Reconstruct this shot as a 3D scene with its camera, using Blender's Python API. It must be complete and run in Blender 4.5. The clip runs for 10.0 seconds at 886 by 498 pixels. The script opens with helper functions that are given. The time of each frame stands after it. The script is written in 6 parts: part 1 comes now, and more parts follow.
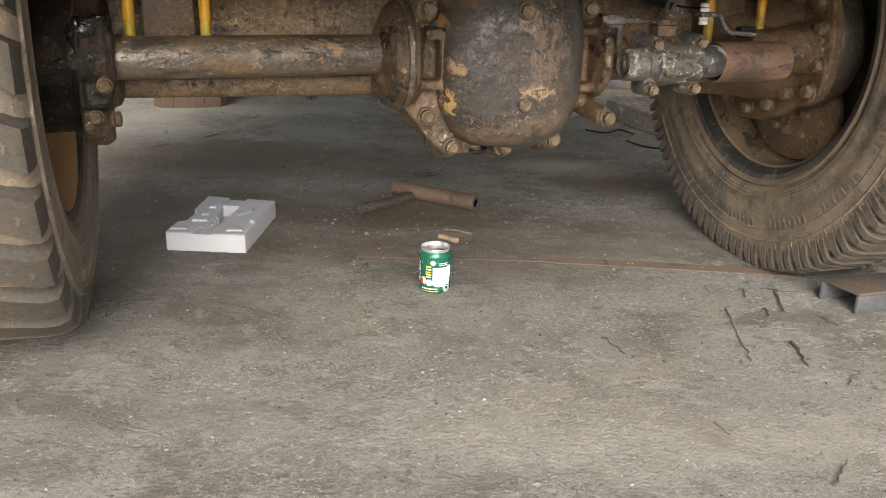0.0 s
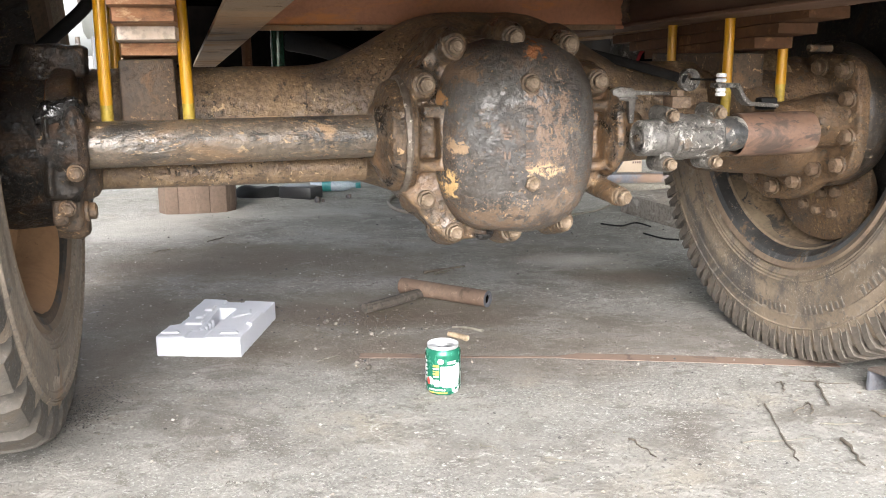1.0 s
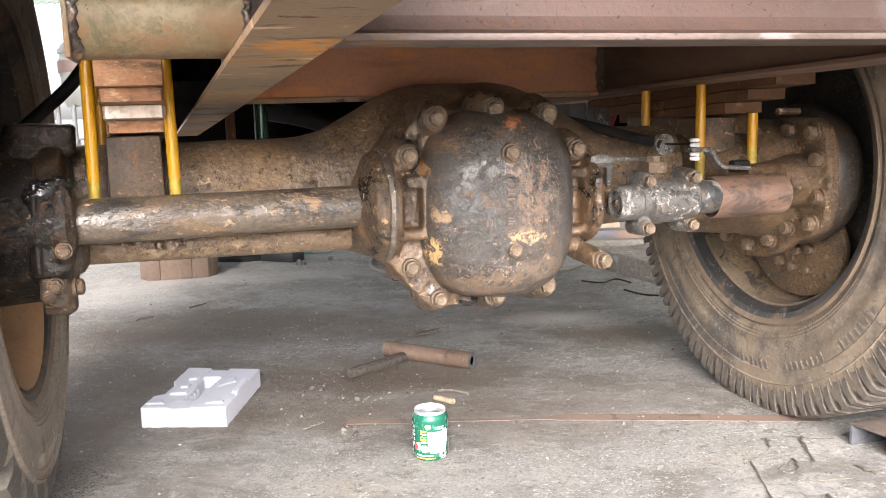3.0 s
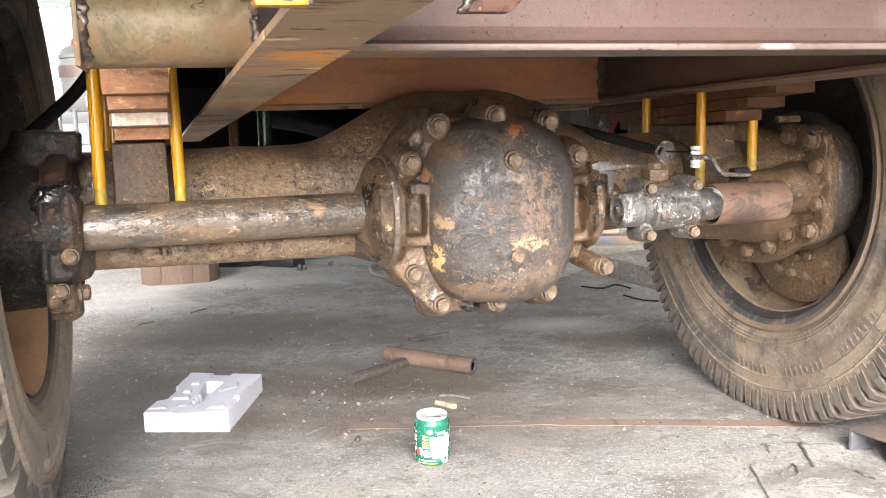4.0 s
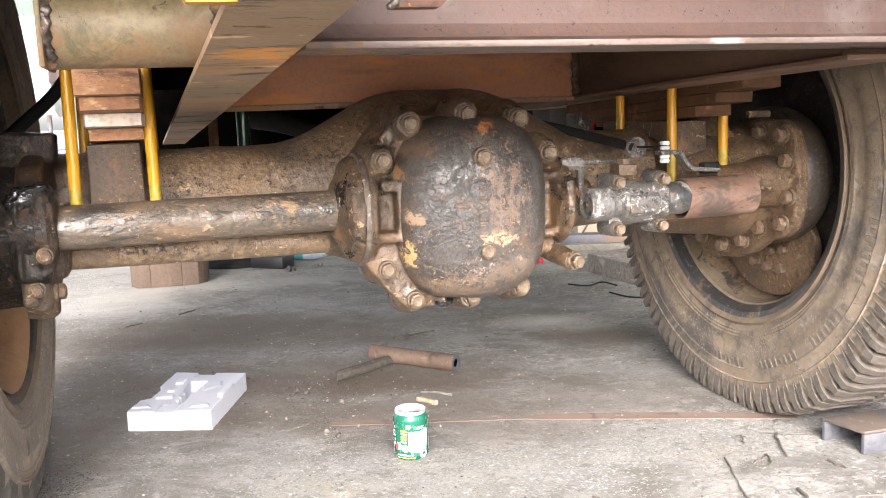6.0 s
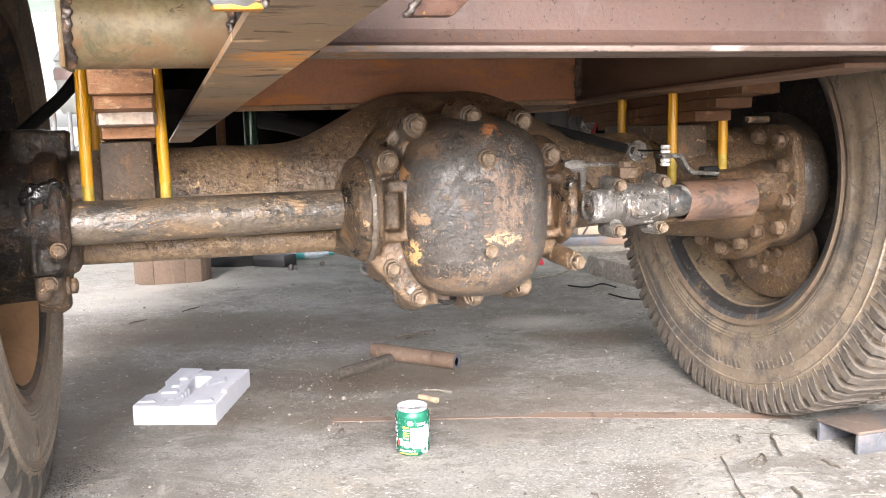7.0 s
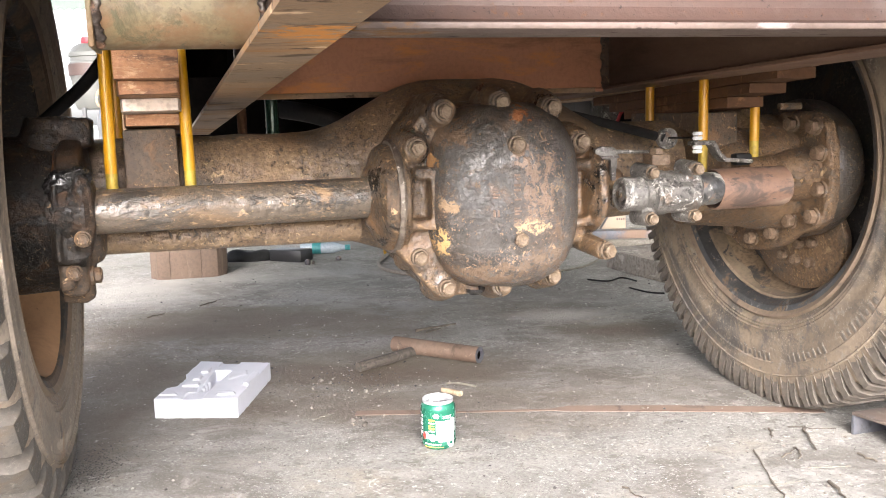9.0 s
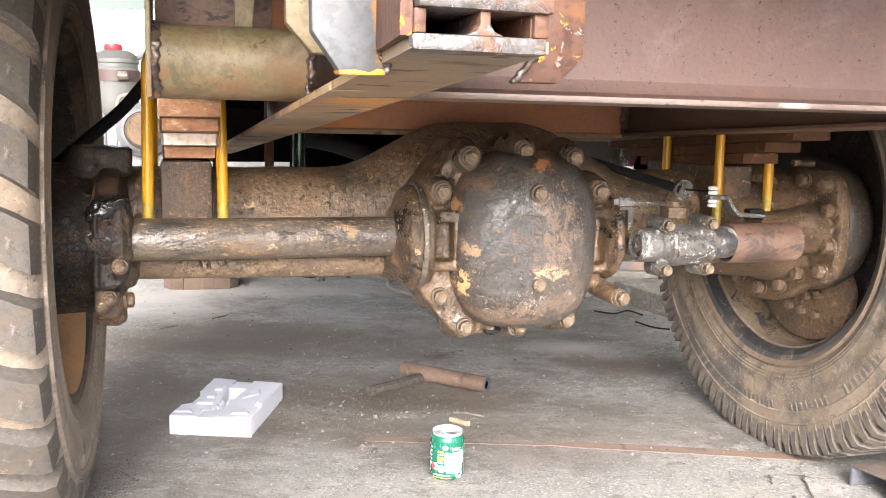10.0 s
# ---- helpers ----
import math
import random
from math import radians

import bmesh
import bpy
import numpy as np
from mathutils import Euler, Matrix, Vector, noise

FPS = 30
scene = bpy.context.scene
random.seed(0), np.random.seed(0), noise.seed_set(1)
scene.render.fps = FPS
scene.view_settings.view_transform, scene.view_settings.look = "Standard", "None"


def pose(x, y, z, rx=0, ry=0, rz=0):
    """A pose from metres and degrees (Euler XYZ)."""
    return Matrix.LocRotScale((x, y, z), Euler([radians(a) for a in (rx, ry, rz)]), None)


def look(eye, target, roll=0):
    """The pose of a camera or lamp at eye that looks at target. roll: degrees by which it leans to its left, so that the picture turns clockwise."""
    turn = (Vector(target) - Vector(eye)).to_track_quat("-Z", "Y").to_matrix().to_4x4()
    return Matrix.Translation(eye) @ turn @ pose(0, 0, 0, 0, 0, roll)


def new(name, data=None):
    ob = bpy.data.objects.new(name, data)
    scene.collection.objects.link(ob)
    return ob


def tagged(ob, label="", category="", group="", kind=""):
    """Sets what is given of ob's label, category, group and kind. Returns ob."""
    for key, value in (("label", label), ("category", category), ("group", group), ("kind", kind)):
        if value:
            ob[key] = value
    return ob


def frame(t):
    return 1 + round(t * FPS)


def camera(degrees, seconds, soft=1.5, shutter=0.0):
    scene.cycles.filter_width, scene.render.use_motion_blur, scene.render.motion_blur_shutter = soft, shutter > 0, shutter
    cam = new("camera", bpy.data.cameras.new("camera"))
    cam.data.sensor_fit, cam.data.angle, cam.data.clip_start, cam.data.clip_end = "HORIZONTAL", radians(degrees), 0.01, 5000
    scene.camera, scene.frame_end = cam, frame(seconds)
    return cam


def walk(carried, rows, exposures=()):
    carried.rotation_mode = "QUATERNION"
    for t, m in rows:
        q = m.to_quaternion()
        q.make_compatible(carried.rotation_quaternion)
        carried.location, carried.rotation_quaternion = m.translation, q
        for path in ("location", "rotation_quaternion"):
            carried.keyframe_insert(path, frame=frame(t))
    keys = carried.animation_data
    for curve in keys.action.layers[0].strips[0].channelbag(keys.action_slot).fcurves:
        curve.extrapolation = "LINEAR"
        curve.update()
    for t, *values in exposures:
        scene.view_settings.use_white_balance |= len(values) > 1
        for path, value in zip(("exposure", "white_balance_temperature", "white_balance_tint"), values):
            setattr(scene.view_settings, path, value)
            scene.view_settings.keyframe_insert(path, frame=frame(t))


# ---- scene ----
cam = camera(53.3, 10.0, soft=1.0)
PATH = [
    (0, (0.039, 0.23, 0.679), (0.03, 2.114, 0.008), 1.4),
    (0.2, (0.032, 0.261, 0.611), (-0.004, 2.163, -0.007), 2.2),
    (0.5, (0.05, 0.318, 0.582), (0.01, 2.238, 0.022), 1.4),
    (0.7, (0.057, 0.335, 0.608), (0.007, 2.274, 0.122), 0.5),
    (1, (0.06, 0.344, 0.617), (0.007, 2.295, 0.18), -0.5),
    (1.5, (0.064, 0.336, 0.63), (0.016, 2.296, 0.239), -1.0),
    (2, (0.063, 0.335, 0.63), (0.034, 2.302, 0.27), -1.3),
    (2.5, (0.059, 0.334, 0.634), (0.049, 2.307, 0.303), -1.6),
    (4, (0.047, 0.318, 0.643), (0.044, 2.295, 0.339), -1.4),
    (4.5, (0.064, 0.32, 0.632), (0.053, 2.298, 0.334), -1.5),
    (5, (0.078, 0.317, 0.631), (0.062, 2.294, 0.329), -1.8),
    (5.5, (0.078, 0.305, 0.635), (0.063, 2.281, 0.33), -2.3),
    (5.7, (0.089, 0.303, 0.635), (0.083, 2.28, 0.333), -2.3),
    (7, (0.08, 0.268, 0.637), (0.083, 2.245, 0.34), -1.4),
    (7.5, (0.099, 0.277, 0.627), (0.099, 2.255, 0.329), -1.4),
    (8, (0.105, 0.28, 0.625), (0.091, 2.258, 0.325), -1.8),
    (8.5, (0.092, 0.284, 0.62), (0.073, 2.261, 0.318), -1.9),
    (9, (0.051, 0.293, 0.62), (0.03, 2.27, 0.318), -1.6),
    (9.5, (0.014, 0.3, 0.615), (-0.014, 2.277, 0.315), 0.5),
    (9.7, (0.005, 0.283, 0.625), (-0.019, 2.262, 0.333), 1.2),
    (9.8, (0.01, 0.279, 0.637), (-0.019, 2.258, 0.349), 1.2),
    (10, (0.023, 0.251, 0.672), (-0.005, 2.232, 0.398), 1.2),
]
walk(cam, [(t, look(eye, target, roll)) for t, eye, target, roll in PATH], exposures=[(0.0, 1.62, 7000, 11), (0.1, 1.77, 6900, 11), (0.3, 2.08, 6700, 11), (0.6, 2.43, 6500, 12), (1.0, 2.78, 6400, 12), (2.0, 2.78, 6500, 15), (2.7, 2.83, 6500, 16), (4.0, 3.07, 6500, 16), (4.5, 3.08, 6500, 16), (10.0, 3.08, 6500, 16)])

# ---- light: overcast daylight under an open shed ----
world = bpy.data.worlds.new("overcast_sky")
scene.world = world
world.use_nodes = True
wn = world.node_tree
sky = wn.nodes.new("ShaderNodeTexSky")
sky.sky_type = "NISHITA"
sky.sun_disc = False
sky.sun_elevation = radians(30)
sky.sun_rotation = radians(180)
sky.air_density, sky.dust_density, sky.ozone_density = 1.0, 3.0, 1.5
wn.nodes["Background"].inputs["Strength"].default_value = 0.10
grey = wn.nodes.new("ShaderNodeHueSaturation")
grey.inputs["Saturation"].default_value = 0.35
wn.links.new(sky.outputs[0], grey.inputs["Color"])
wn.links.new(grey.outputs[0], wn.nodes["Background"].inputs["Color"])
sun_data = bpy.data.lights.new("sun", "SUN")
sun_data.energy, sun_data.angle, sun_data.color = 1.5, radians(40), (1.0, 0.985, 0.96)
sun = new("sun", sun_data)
sun.matrix_world = look((0.6, -6.5, 4.7), (0, 1.5, 0))


# ---- materials ----
def surface(name, low, high, scale=6.0, layers=(), rough=0.7, metal=0.0, bump=0.25, grain=90.0, spread=0.5, depth=0.004, spec=0.5, wet=0.0, blots=(), speck=0.75, stretch=None, plane="xz", stains=()):
    """Two colours mixed by broad and fine noise; layers of (colour, scale, cover, softness, roughness, metal, and
    perhaps a cluster scale) lie over them in patches; blots of (x, z, radius x, radius z, colour, roughness) are single
    stains, in the xz or the xy plane; stretch draws the broad patches out into streaks; stains of (x, y, radius x,
    radius y, colour, strength) are soft-edged floor patches, spills and painted shade alike.
    """
    m = bpy.data.materials.new(name)
    m.use_nodes = True
    t = m.node_tree
    n, l = t.nodes, t.links
    bsdf = n["Principled BSDF"]
    co = n.new("ShaderNodeTexCoord")

    def noisy(sc, seed, detail=6.0, roughness=0.6, twist=0.0):
        off = n.new("ShaderNodeMapping")
        off.inputs["Location"].default_value = (seed * 3.17, seed * 1.73, seed * 2.31)
        if stretch and seed != 2:
            off.inputs["Scale"].default_value = stretch
        l.new(co.outputs["Object"], off.inputs["Vector"])
        tx = n.new("ShaderNodeTexNoise")
        tx.inputs["Scale"].default_value = sc
        tx.inputs["Detail"].default_value = detail
        tx.inputs["Roughness"].default_value = roughness
        tx.inputs["Distortion"].default_value = twist
        l.new(off.outputs[0], tx.inputs["Vector"])
        return tx.outputs["Fac"]

    def ramp(fac, a, b):
        r = n.new("ShaderNodeMapRange")
        r.interpolation_type = "SMOOTHSTEP"
        r.inputs["From Min"].default_value, r.inputs["From Max"].default_value = a, b
        l.new(fac, r.inputs["Value"])
        return r.outputs[0]

    def mix(kind, fac, a, b):
        x = n.new("ShaderNodeMix")
        x.data_type = kind
        ia, ib, out = (6, 7, 2) if kind == "RGBA" else (2, 3, 0)
        l.new(fac, x.inputs[0])
        for idx, v in ((ia, a), (ib, b)):
            if isinstance(v, (int, float)):
                x.inputs[idx].default_value = v
            elif isinstance(v, tuple):
                x.inputs[idx].default_value = (*v, 1.0)
            else:
                l.new(v, x.inputs[idx])
        return x.outputs[out]

    broad = noisy(scale, 1)
    fine = noisy(grain, 2, 4.0)
    colour = mix("RGBA", ramp(broad, 0.5 - spread / 2, 0.5 + spread / 2), low, high)
    dark = tuple(c * 0.72 for c in low)
    part_dark = n.new("ShaderNodeMath")
    part_dark.operation = "MULTIPLY"
    part_dark.inputs[1].default_value = speck
    l.new(ramp(fine, 0.57, 0.37), part_dark.inputs[0])
    colour = mix("RGBA", part_dark.outputs[0], colour, dark)
    ro = mix("FLOAT", fine, max(rough - 0.12, 0.02), min(rough + 0.12, 1.0))
    me = None
    height = fine
    for i, (col, sc, cover, soft, lr, lm, *cluster) in enumerate(layers):
        mask = ramp(noisy(sc, 5 + i, 7.0, 0.68, 0.5), 1 - cover - soft / 2, 1 - cover + soft / 2)
        if cluster:
            both = n.new("ShaderNodeMath")
            both.operation = "MULTIPLY"
            l.new(mask, both.inputs[0])
            l.new(ramp(noisy(cluster[0], 61 + i, 4.0), 0.47, 0.58), both.inputs[1])
            mask = both.outputs[0]
        colour = mix("RGBA", mask, colour, col)
        ro = mix("FLOAT", mask, ro, lr)
        me = mix("FLOAT", mask, metal if me is None else me, lm)
        add = n.new("ShaderNodeMath")
        add.operation = "MULTIPLY_ADD"
        l.new(mask, add.inputs[0])
        add.inputs[1].default_value = 0.5
        l.new(height, add.inputs[2])
        height = add.outputs[0]
    for i, (bx, bz, rx, rz, col, lr) in enumerate(blots):
        place = n.new("ShaderNodeMapping")
        flat = plane == "xy"
        place.inputs["Location"].default_value = (-bx / rx, -bz / rz if flat else 0, 0 if flat else -bz / rz)
        place.inputs["Scale"].default_value = (1 / rx, 1 / rz if flat else 0, 0 if flat else 1 / rz)
        l.new(co.outputs["Object"], place.inputs["Vector"])
        far = n.new("ShaderNodeVectorMath")
        far.operation = "LENGTH"
        l.new(place.outputs[0], far.inputs[0])
        torn = n.new("ShaderNodeMath")
        torn.operation = "MULTIPLY_ADD"
        torn.inputs[1].default_value = 3.2
        l.new(noisy(52.0, 31 + i, 9.0, 0.72, 0.6), torn.inputs[0])
        l.new(far.outputs["Value"], torn.inputs[2])
        chips = n.new("ShaderNodeMath")
        chips.operation = "MULTIPLY"
        l.new(ramp(torn.outputs[0], 2.55, 2.25), chips.inputs[0])
        l.new(ramp(noisy(62.0, 41 + i, 9.0, 0.70, 0.5), 0.445, 0.49), chips.inputs[1])
        mask = chips.outputs[0]
        colour = mix("RGBA", mask, colour, col)
        ro = mix("FLOAT", mask, ro, lr)
    for i, (bx, by, rx, ry, col, strength) in enumerate(stains):
        place = n.new("ShaderNodeMapping")
        place.inputs["Location"].default_value = (-bx / rx, -by / ry, 0)
        place.inputs["Scale"].default_value = (1 / rx, 1 / ry, 0)
        l.new(co.outputs["Object"], place.inputs["Vector"])
        far = n.new("ShaderNodeVectorMath")
        far.operation = "LENGTH"
        l.new(place.outputs[0], far.inputs[0])
        torn = n.new("ShaderNodeMath")
        torn.operation = "MULTIPLY_ADD"
        torn.inputs[1].default_value = 2.4
        l.new(noisy(5.0, 71 + i, 8.0, 0.62), torn.inputs[0])
        l.new(far.outputs["Value"], torn.inputs[2])
        soak = n.new("ShaderNodeMath")
        soak.operation = "MULTIPLY"
        soak.inputs[1].default_value = strength
        l.new(ramp(torn.outputs[0], 2.35, 1.55), soak.inputs[0])
        colour = mix("RGBA", soak.outputs[0], colour, col)
    l.new(colour, bsdf.inputs["Base Color"])
    l.new(ro, bsdf.inputs["Roughness"])
    bsdf.inputs["Metallic"].default_value = metal
    bsdf.inputs["Specular IOR Level"].default_value = spec
    if me is not None:
        l.new(me, bsdf.inputs["Metallic"])
    if bump:
        b = n.new("ShaderNodeBump")
        b.inputs["Strength"].default_value = bump
        b.inputs["Distance"].default_value = depth
        l.new(height, b.inputs["Height"])
        l.new(b.outputs[0], bsdf.inputs["Normal"])
        if wet:
            l.new(b.outputs[0], bsdf.inputs["Coat Normal"])
    if wet:
        # a patchy film of oil
        film = n.new("ShaderNodeMath")
        film.operation = "MULTIPLY"
        film.inputs[1].default_value = wet
        l.new(ramp(noisy(scale * 1.6, 17), 0.42, 0.56), film.inputs[0])
        l.new(film.outputs[0], bsdf.inputs["Coat Weight"])
        bsdf.inputs["Coat Roughness"].default_value = 0.16
    return m


def plain(name, colour, rough=0.5, metal=0.0):
    return surface(name, tuple(c * 0.85 for c in colour), colour, 12.0, (), rough, metal, 0.08, 160.0)


def island_material(name, colours, rough=0.9):
    """Each loose piece takes one of the colours at random."""
    m = bpy.data.materials.new(name)
    m.use_nodes = True
    n, l = m.node_tree.nodes, m.node_tree.links
    geo = n.new("ShaderNodeNewGeometry")
    r = n.new("ShaderNodeValToRGB")
    els = r.color_ramp.elements
    els[0].color = (*colours[0], 1)
    els[1].color = (*colours[-1], 1)
    for i, c in enumerate(colours[1:-1]):
        els.new((i + 1) / (len(colours) - 1)).color = (*c, 1)
    l.new(geo.outputs["Random Per Island"], r.inputs[0])
    l.new(r.outputs[0], n["Principled BSDF"].inputs["Base Color"])
    n["Principled BSDF"].inputs["Roughness"].default_value = rough
    return m


def flakes(pale, dark, fine, more=-0.03, cluster=9.0):
    """Small crisp spots of pale dirt, dark oil and fine dust, gathered in patches, as layers for surface()."""
    return ((dark, 60.0, 0.42 + more, 0.08, 0.35, 0.0, cluster), (pale, 85.0, 0.425 + more, 0.05, 0.9, 0.0, cluster), (dark, 150.0, 0.43 + more, 0.07, 0.5, 0.0, cluster * 0.7),
            (pale, 190.0, 0.43 + more, 0.06, 0.9, 0.0, cluster), (fine, 280.0, 0.42 + more, 0.08, 0.8, 0.0, cluster * 1.5))


RUST, BLACK = (0.16, 0.075, 0.035), (0.022, 0.02, 0.019)
# brown floor patches hold both spilt oil and the truck's soft shadow
M_CONCRETE = surface("concrete", (0.2057, 0.1976, 0.1769), (0.271, 0.264, 0.2408), 1.1, (
    ((0.1337, 0.1183, 0.096), 0.9, 0.43, 0.22, 0.85, 0.0),
    ((0.2591, 0.2325, 0.1854), 2.3, 0.40, 0.2, 0.9, 0.0),
    ((0.1296, 0.1171, 0.0996), 4.0, 0.435, 0.16, 0.8, 0.0),
    ((0.2707, 0.258, 0.2317), 13.0, 0.42, 0.16, 0.9, 0.0),
    ((0.1492, 0.1378, 0.1192), 26.0, 0.405, 0.10, 0.9, 0.0),
    ((0.3533, 0.3529, 0.3275), 75.0, 0.36, 0.06, 0.9, 0.0),
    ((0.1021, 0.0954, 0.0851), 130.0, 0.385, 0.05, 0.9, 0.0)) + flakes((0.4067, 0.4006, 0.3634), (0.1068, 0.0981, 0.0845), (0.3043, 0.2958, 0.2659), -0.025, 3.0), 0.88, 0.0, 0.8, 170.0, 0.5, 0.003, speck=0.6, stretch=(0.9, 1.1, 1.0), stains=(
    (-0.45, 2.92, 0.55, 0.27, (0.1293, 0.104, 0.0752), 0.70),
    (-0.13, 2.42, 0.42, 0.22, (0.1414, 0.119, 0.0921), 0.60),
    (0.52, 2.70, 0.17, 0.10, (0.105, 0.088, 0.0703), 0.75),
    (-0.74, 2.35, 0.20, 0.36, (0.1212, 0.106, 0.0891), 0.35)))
M_OILY = surface("oily_black_iron", (0.052, 0.035, 0.0216), (0.13, 0.083, 0.0459), 9.0, (
    ((0.1872, 0.104, 0.0468), 7.0, 0.44, 0.20, 0.5, 0.0),
    ((0.2392, 0.152, 0.0774), 22.0, 0.385, 0.14, 0.8, 0.0),
    ((0.3536, 0.245, 0.135), 58.0, 0.325, 0.06, 0.9, 0.0),
    ((0.0187, 0.015, 0.0117), 16.0, 0.44, 0.14, 0.2, 0.0)) + flakes((0.416, 0.28, 0.1575), (0.014, 0.011, 0.0081), (0.208, 0.135, 0.0738)), 0.42, 0.1, 0.8, 110.0, 0.4, 0.003, wet=0.8, speck=0.6)
PAINT_LEFT = (
    (-0.058, 0.525, 0.062, 0.060, (0.066, 0.062, 0.058), 0.32),
    (-0.030, 0.560, 0.080, 0.028, (0.0598, 0.0545, 0.0486), 0.38),
    (0.108, 0.490, 0.024, 0.100, (0.0598, 0.0556, 0.0507), 0.38),
    (-0.045, 0.428, 0.050, 0.030, (0.0598, 0.0532, 0.0457), 0.42),
    (0.012, 0.495, 0.014, 0.060, (0.0675, 0.0579, 0.0497), 0.42))
DIRT_CHIPS = (
    (-0.092, 0.590, 0.050, 0.024, (0.1274, 0.0805, 0.0477), 0.6),
    (0.018, 0.555, 0.018, 0.024, (0.1949, 0.128, 0.0862), 0.65),
    (0.036, 0.500, 0.020, 0.060, (0.1625, 0.1089, 0.0751), 0.65),
    (0.060, 0.520, 0.016, 0.060, (0.169, 0.1113, 0.0751), 0.65),
    (0.026, 0.616, 0.020, 0.018, (0.3119, 0.1185, 0.0386), 0.8),
    (-0.040, 0.368, 0.080, 0.024, (0.130, 0.085, 0.052), 0.7),
    (0.066, 0.385, 0.055, 0.026, (0.130, 0.090, 0.060), 0.8),
    (0.034, 0.444, 0.036, 0.012, (0.3638, 0.2547, 0.1472), 0.9),
    (-0.092, 0.480, 0.020, 0.012, (0.3248, 0.2191, 0.1318), 0.9),
    (-0.098, 0.420, 0.012, 0.024, (0.5198, 0.3376, 0.1472), 0.9),
    (-0.106, 0.552, 0.007, 0.024, (0.3638, 0.1954, 0.0761), 0.9))
M_COVER = surface("cover_black_paint_worn", (0.036, 0.030, 0.026), (0.074, 0.060, 0.048), 7.0, (
    ((0.028, 0.025, 0.023), 11.0, 0.45, 0.09, 0.3, 0.0),
    ((0.118, 0.075, 0.047), 6.0, 0.43, 0.14, 0.55, 0.0),
    ((0.0781, 0.0663, 0.0547), 24.0, 0.44, 0.08, 0.42, 0.0),
    ((0.2405, 0.1659, 0.1035), 44.0, 0.36, 0.05, 0.9, 0.0),
    ((0.0389, 0.0344, 0.0304), 30.0, 0.42, 0.08, 0.36, 0.0)) + flakes((0.297, 0.1938, 0.1125), (0.02, 0.0175, 0.015), (0.1949, 0.1363, 0.0893)), 0.38, 0.05, 0.5, 95.0, 0.4, 0.004, spec=0.6, wet=0.5, speck=0.6, blots=PAINT_LEFT + DIRT_CHIPS)
M_TUBE = surface("dark_oily_tube_steel", (0.0718, 0.058, 0.0439), (0.1292, 0.1012, 0.0729), 8.0, (
    ((0.1646, 0.103, 0.0546), 7.0, 0.43, 0.16, 0.6, 0.0),
    ((0.0326, 0.0285, 0.024), 13.0, 0.43, 0.12, 0.3, 0.0),
    ((0.2583, 0.1674, 0.0911), 20.0, 0.375, 0.10, 0.8, 0.0),
    ((0.3827, 0.2852, 0.1739), 60.0, 0.335, 0.06, 0.9, 0.0)) + flakes((0.3444, 0.2346, 0.1366), (0.0214, 0.0177, 0.0132), (0.1914, 0.1306, 0.0778)), 0.36, 0.15, 0.6, 120.0, 0.4, 0.003, wet=0.7, speck=0.6, stretch=(0.55, 1.0, 1.0))
# greasy black of hub and knuckle; also shade on its cap and left barrel
M_KNUCKLE_SHADE = surface("greasy_black_iron_with_shade", (0.0076, 0.006, 0.0047), (0.0218, 0.0152, 0.0099), 8.0, (
    ((0.0512, 0.0265, 0.0127), 9.0, 0.42, 0.16, 0.6, 0.1),
    ((0.2047, 0.1388, 0.0768), 60.0, 0.36, 0.05, 0.9, 0.0),
    ((0.0068, 0.0063, 0.0055), 24.0, 0.46, 0.10, 0.35, 0.0)) + flakes((0.1091, 0.0757, 0.0466), (0.0055, 0.005, 0.0044), (0.0409, 0.0284, 0.0186)), 0.55, 0.1, 0.6, 130.0, 0.4, 0.003, spec=0.35, wet=0.2)
M_HOUSING = surface("rusty_axle_iron", (0.1298, 0.082, 0.0455), (0.2312, 0.1538, 0.0852), 5.0, (
    ((0.0621, 0.0472, 0.033), 6.0, 0.42, 0.24, 0.6, 0.0),
    ((0.2651, 0.1826, 0.1058), 14.0, 0.40, 0.18, 0.9, 0.0),
    ((0.4737, 0.3588, 0.2234), 75.0, 0.32, 0.05, 0.9, 0.0),
    ((0.0385, 0.0287, 0.0199), 48.0, 0.355, 0.10, 0.5, 0.0)) + flakes((0.4826, 0.342, 0.2031), (0.0314, 0.0233, 0.0158), (0.2751, 0.1875, 0.109)), 0.50, 0.05, 0.9, 110.0, 0.5, 0.0035, wet=0.55, speck=0.8)
M_PAD = surface("greasy_spring_pad_iron", (0.0587, 0.0387, 0.0243), (0.106, 0.069, 0.0408), 9.0, (
    ((0.0265, 0.0219, 0.0171), 10.0, 0.42, 0.16, 0.5, 0.0),
    ((0.1513, 0.0883, 0.0447), 14.0, 0.40, 0.12, 0.8, 0.0),
    ((0.3973, 0.2777, 0.1579), 34.0, 0.345, 0.05, 0.9, 0.0)) + flakes((0.3765, 0.251, 0.1413), (0.0147, 0.0119, 0.0088), (0.1335, 0.0891, 0.0527)), 0.6, 0.05, 0.6, 140.0, 0.4, 0.0025, speck=0.7)
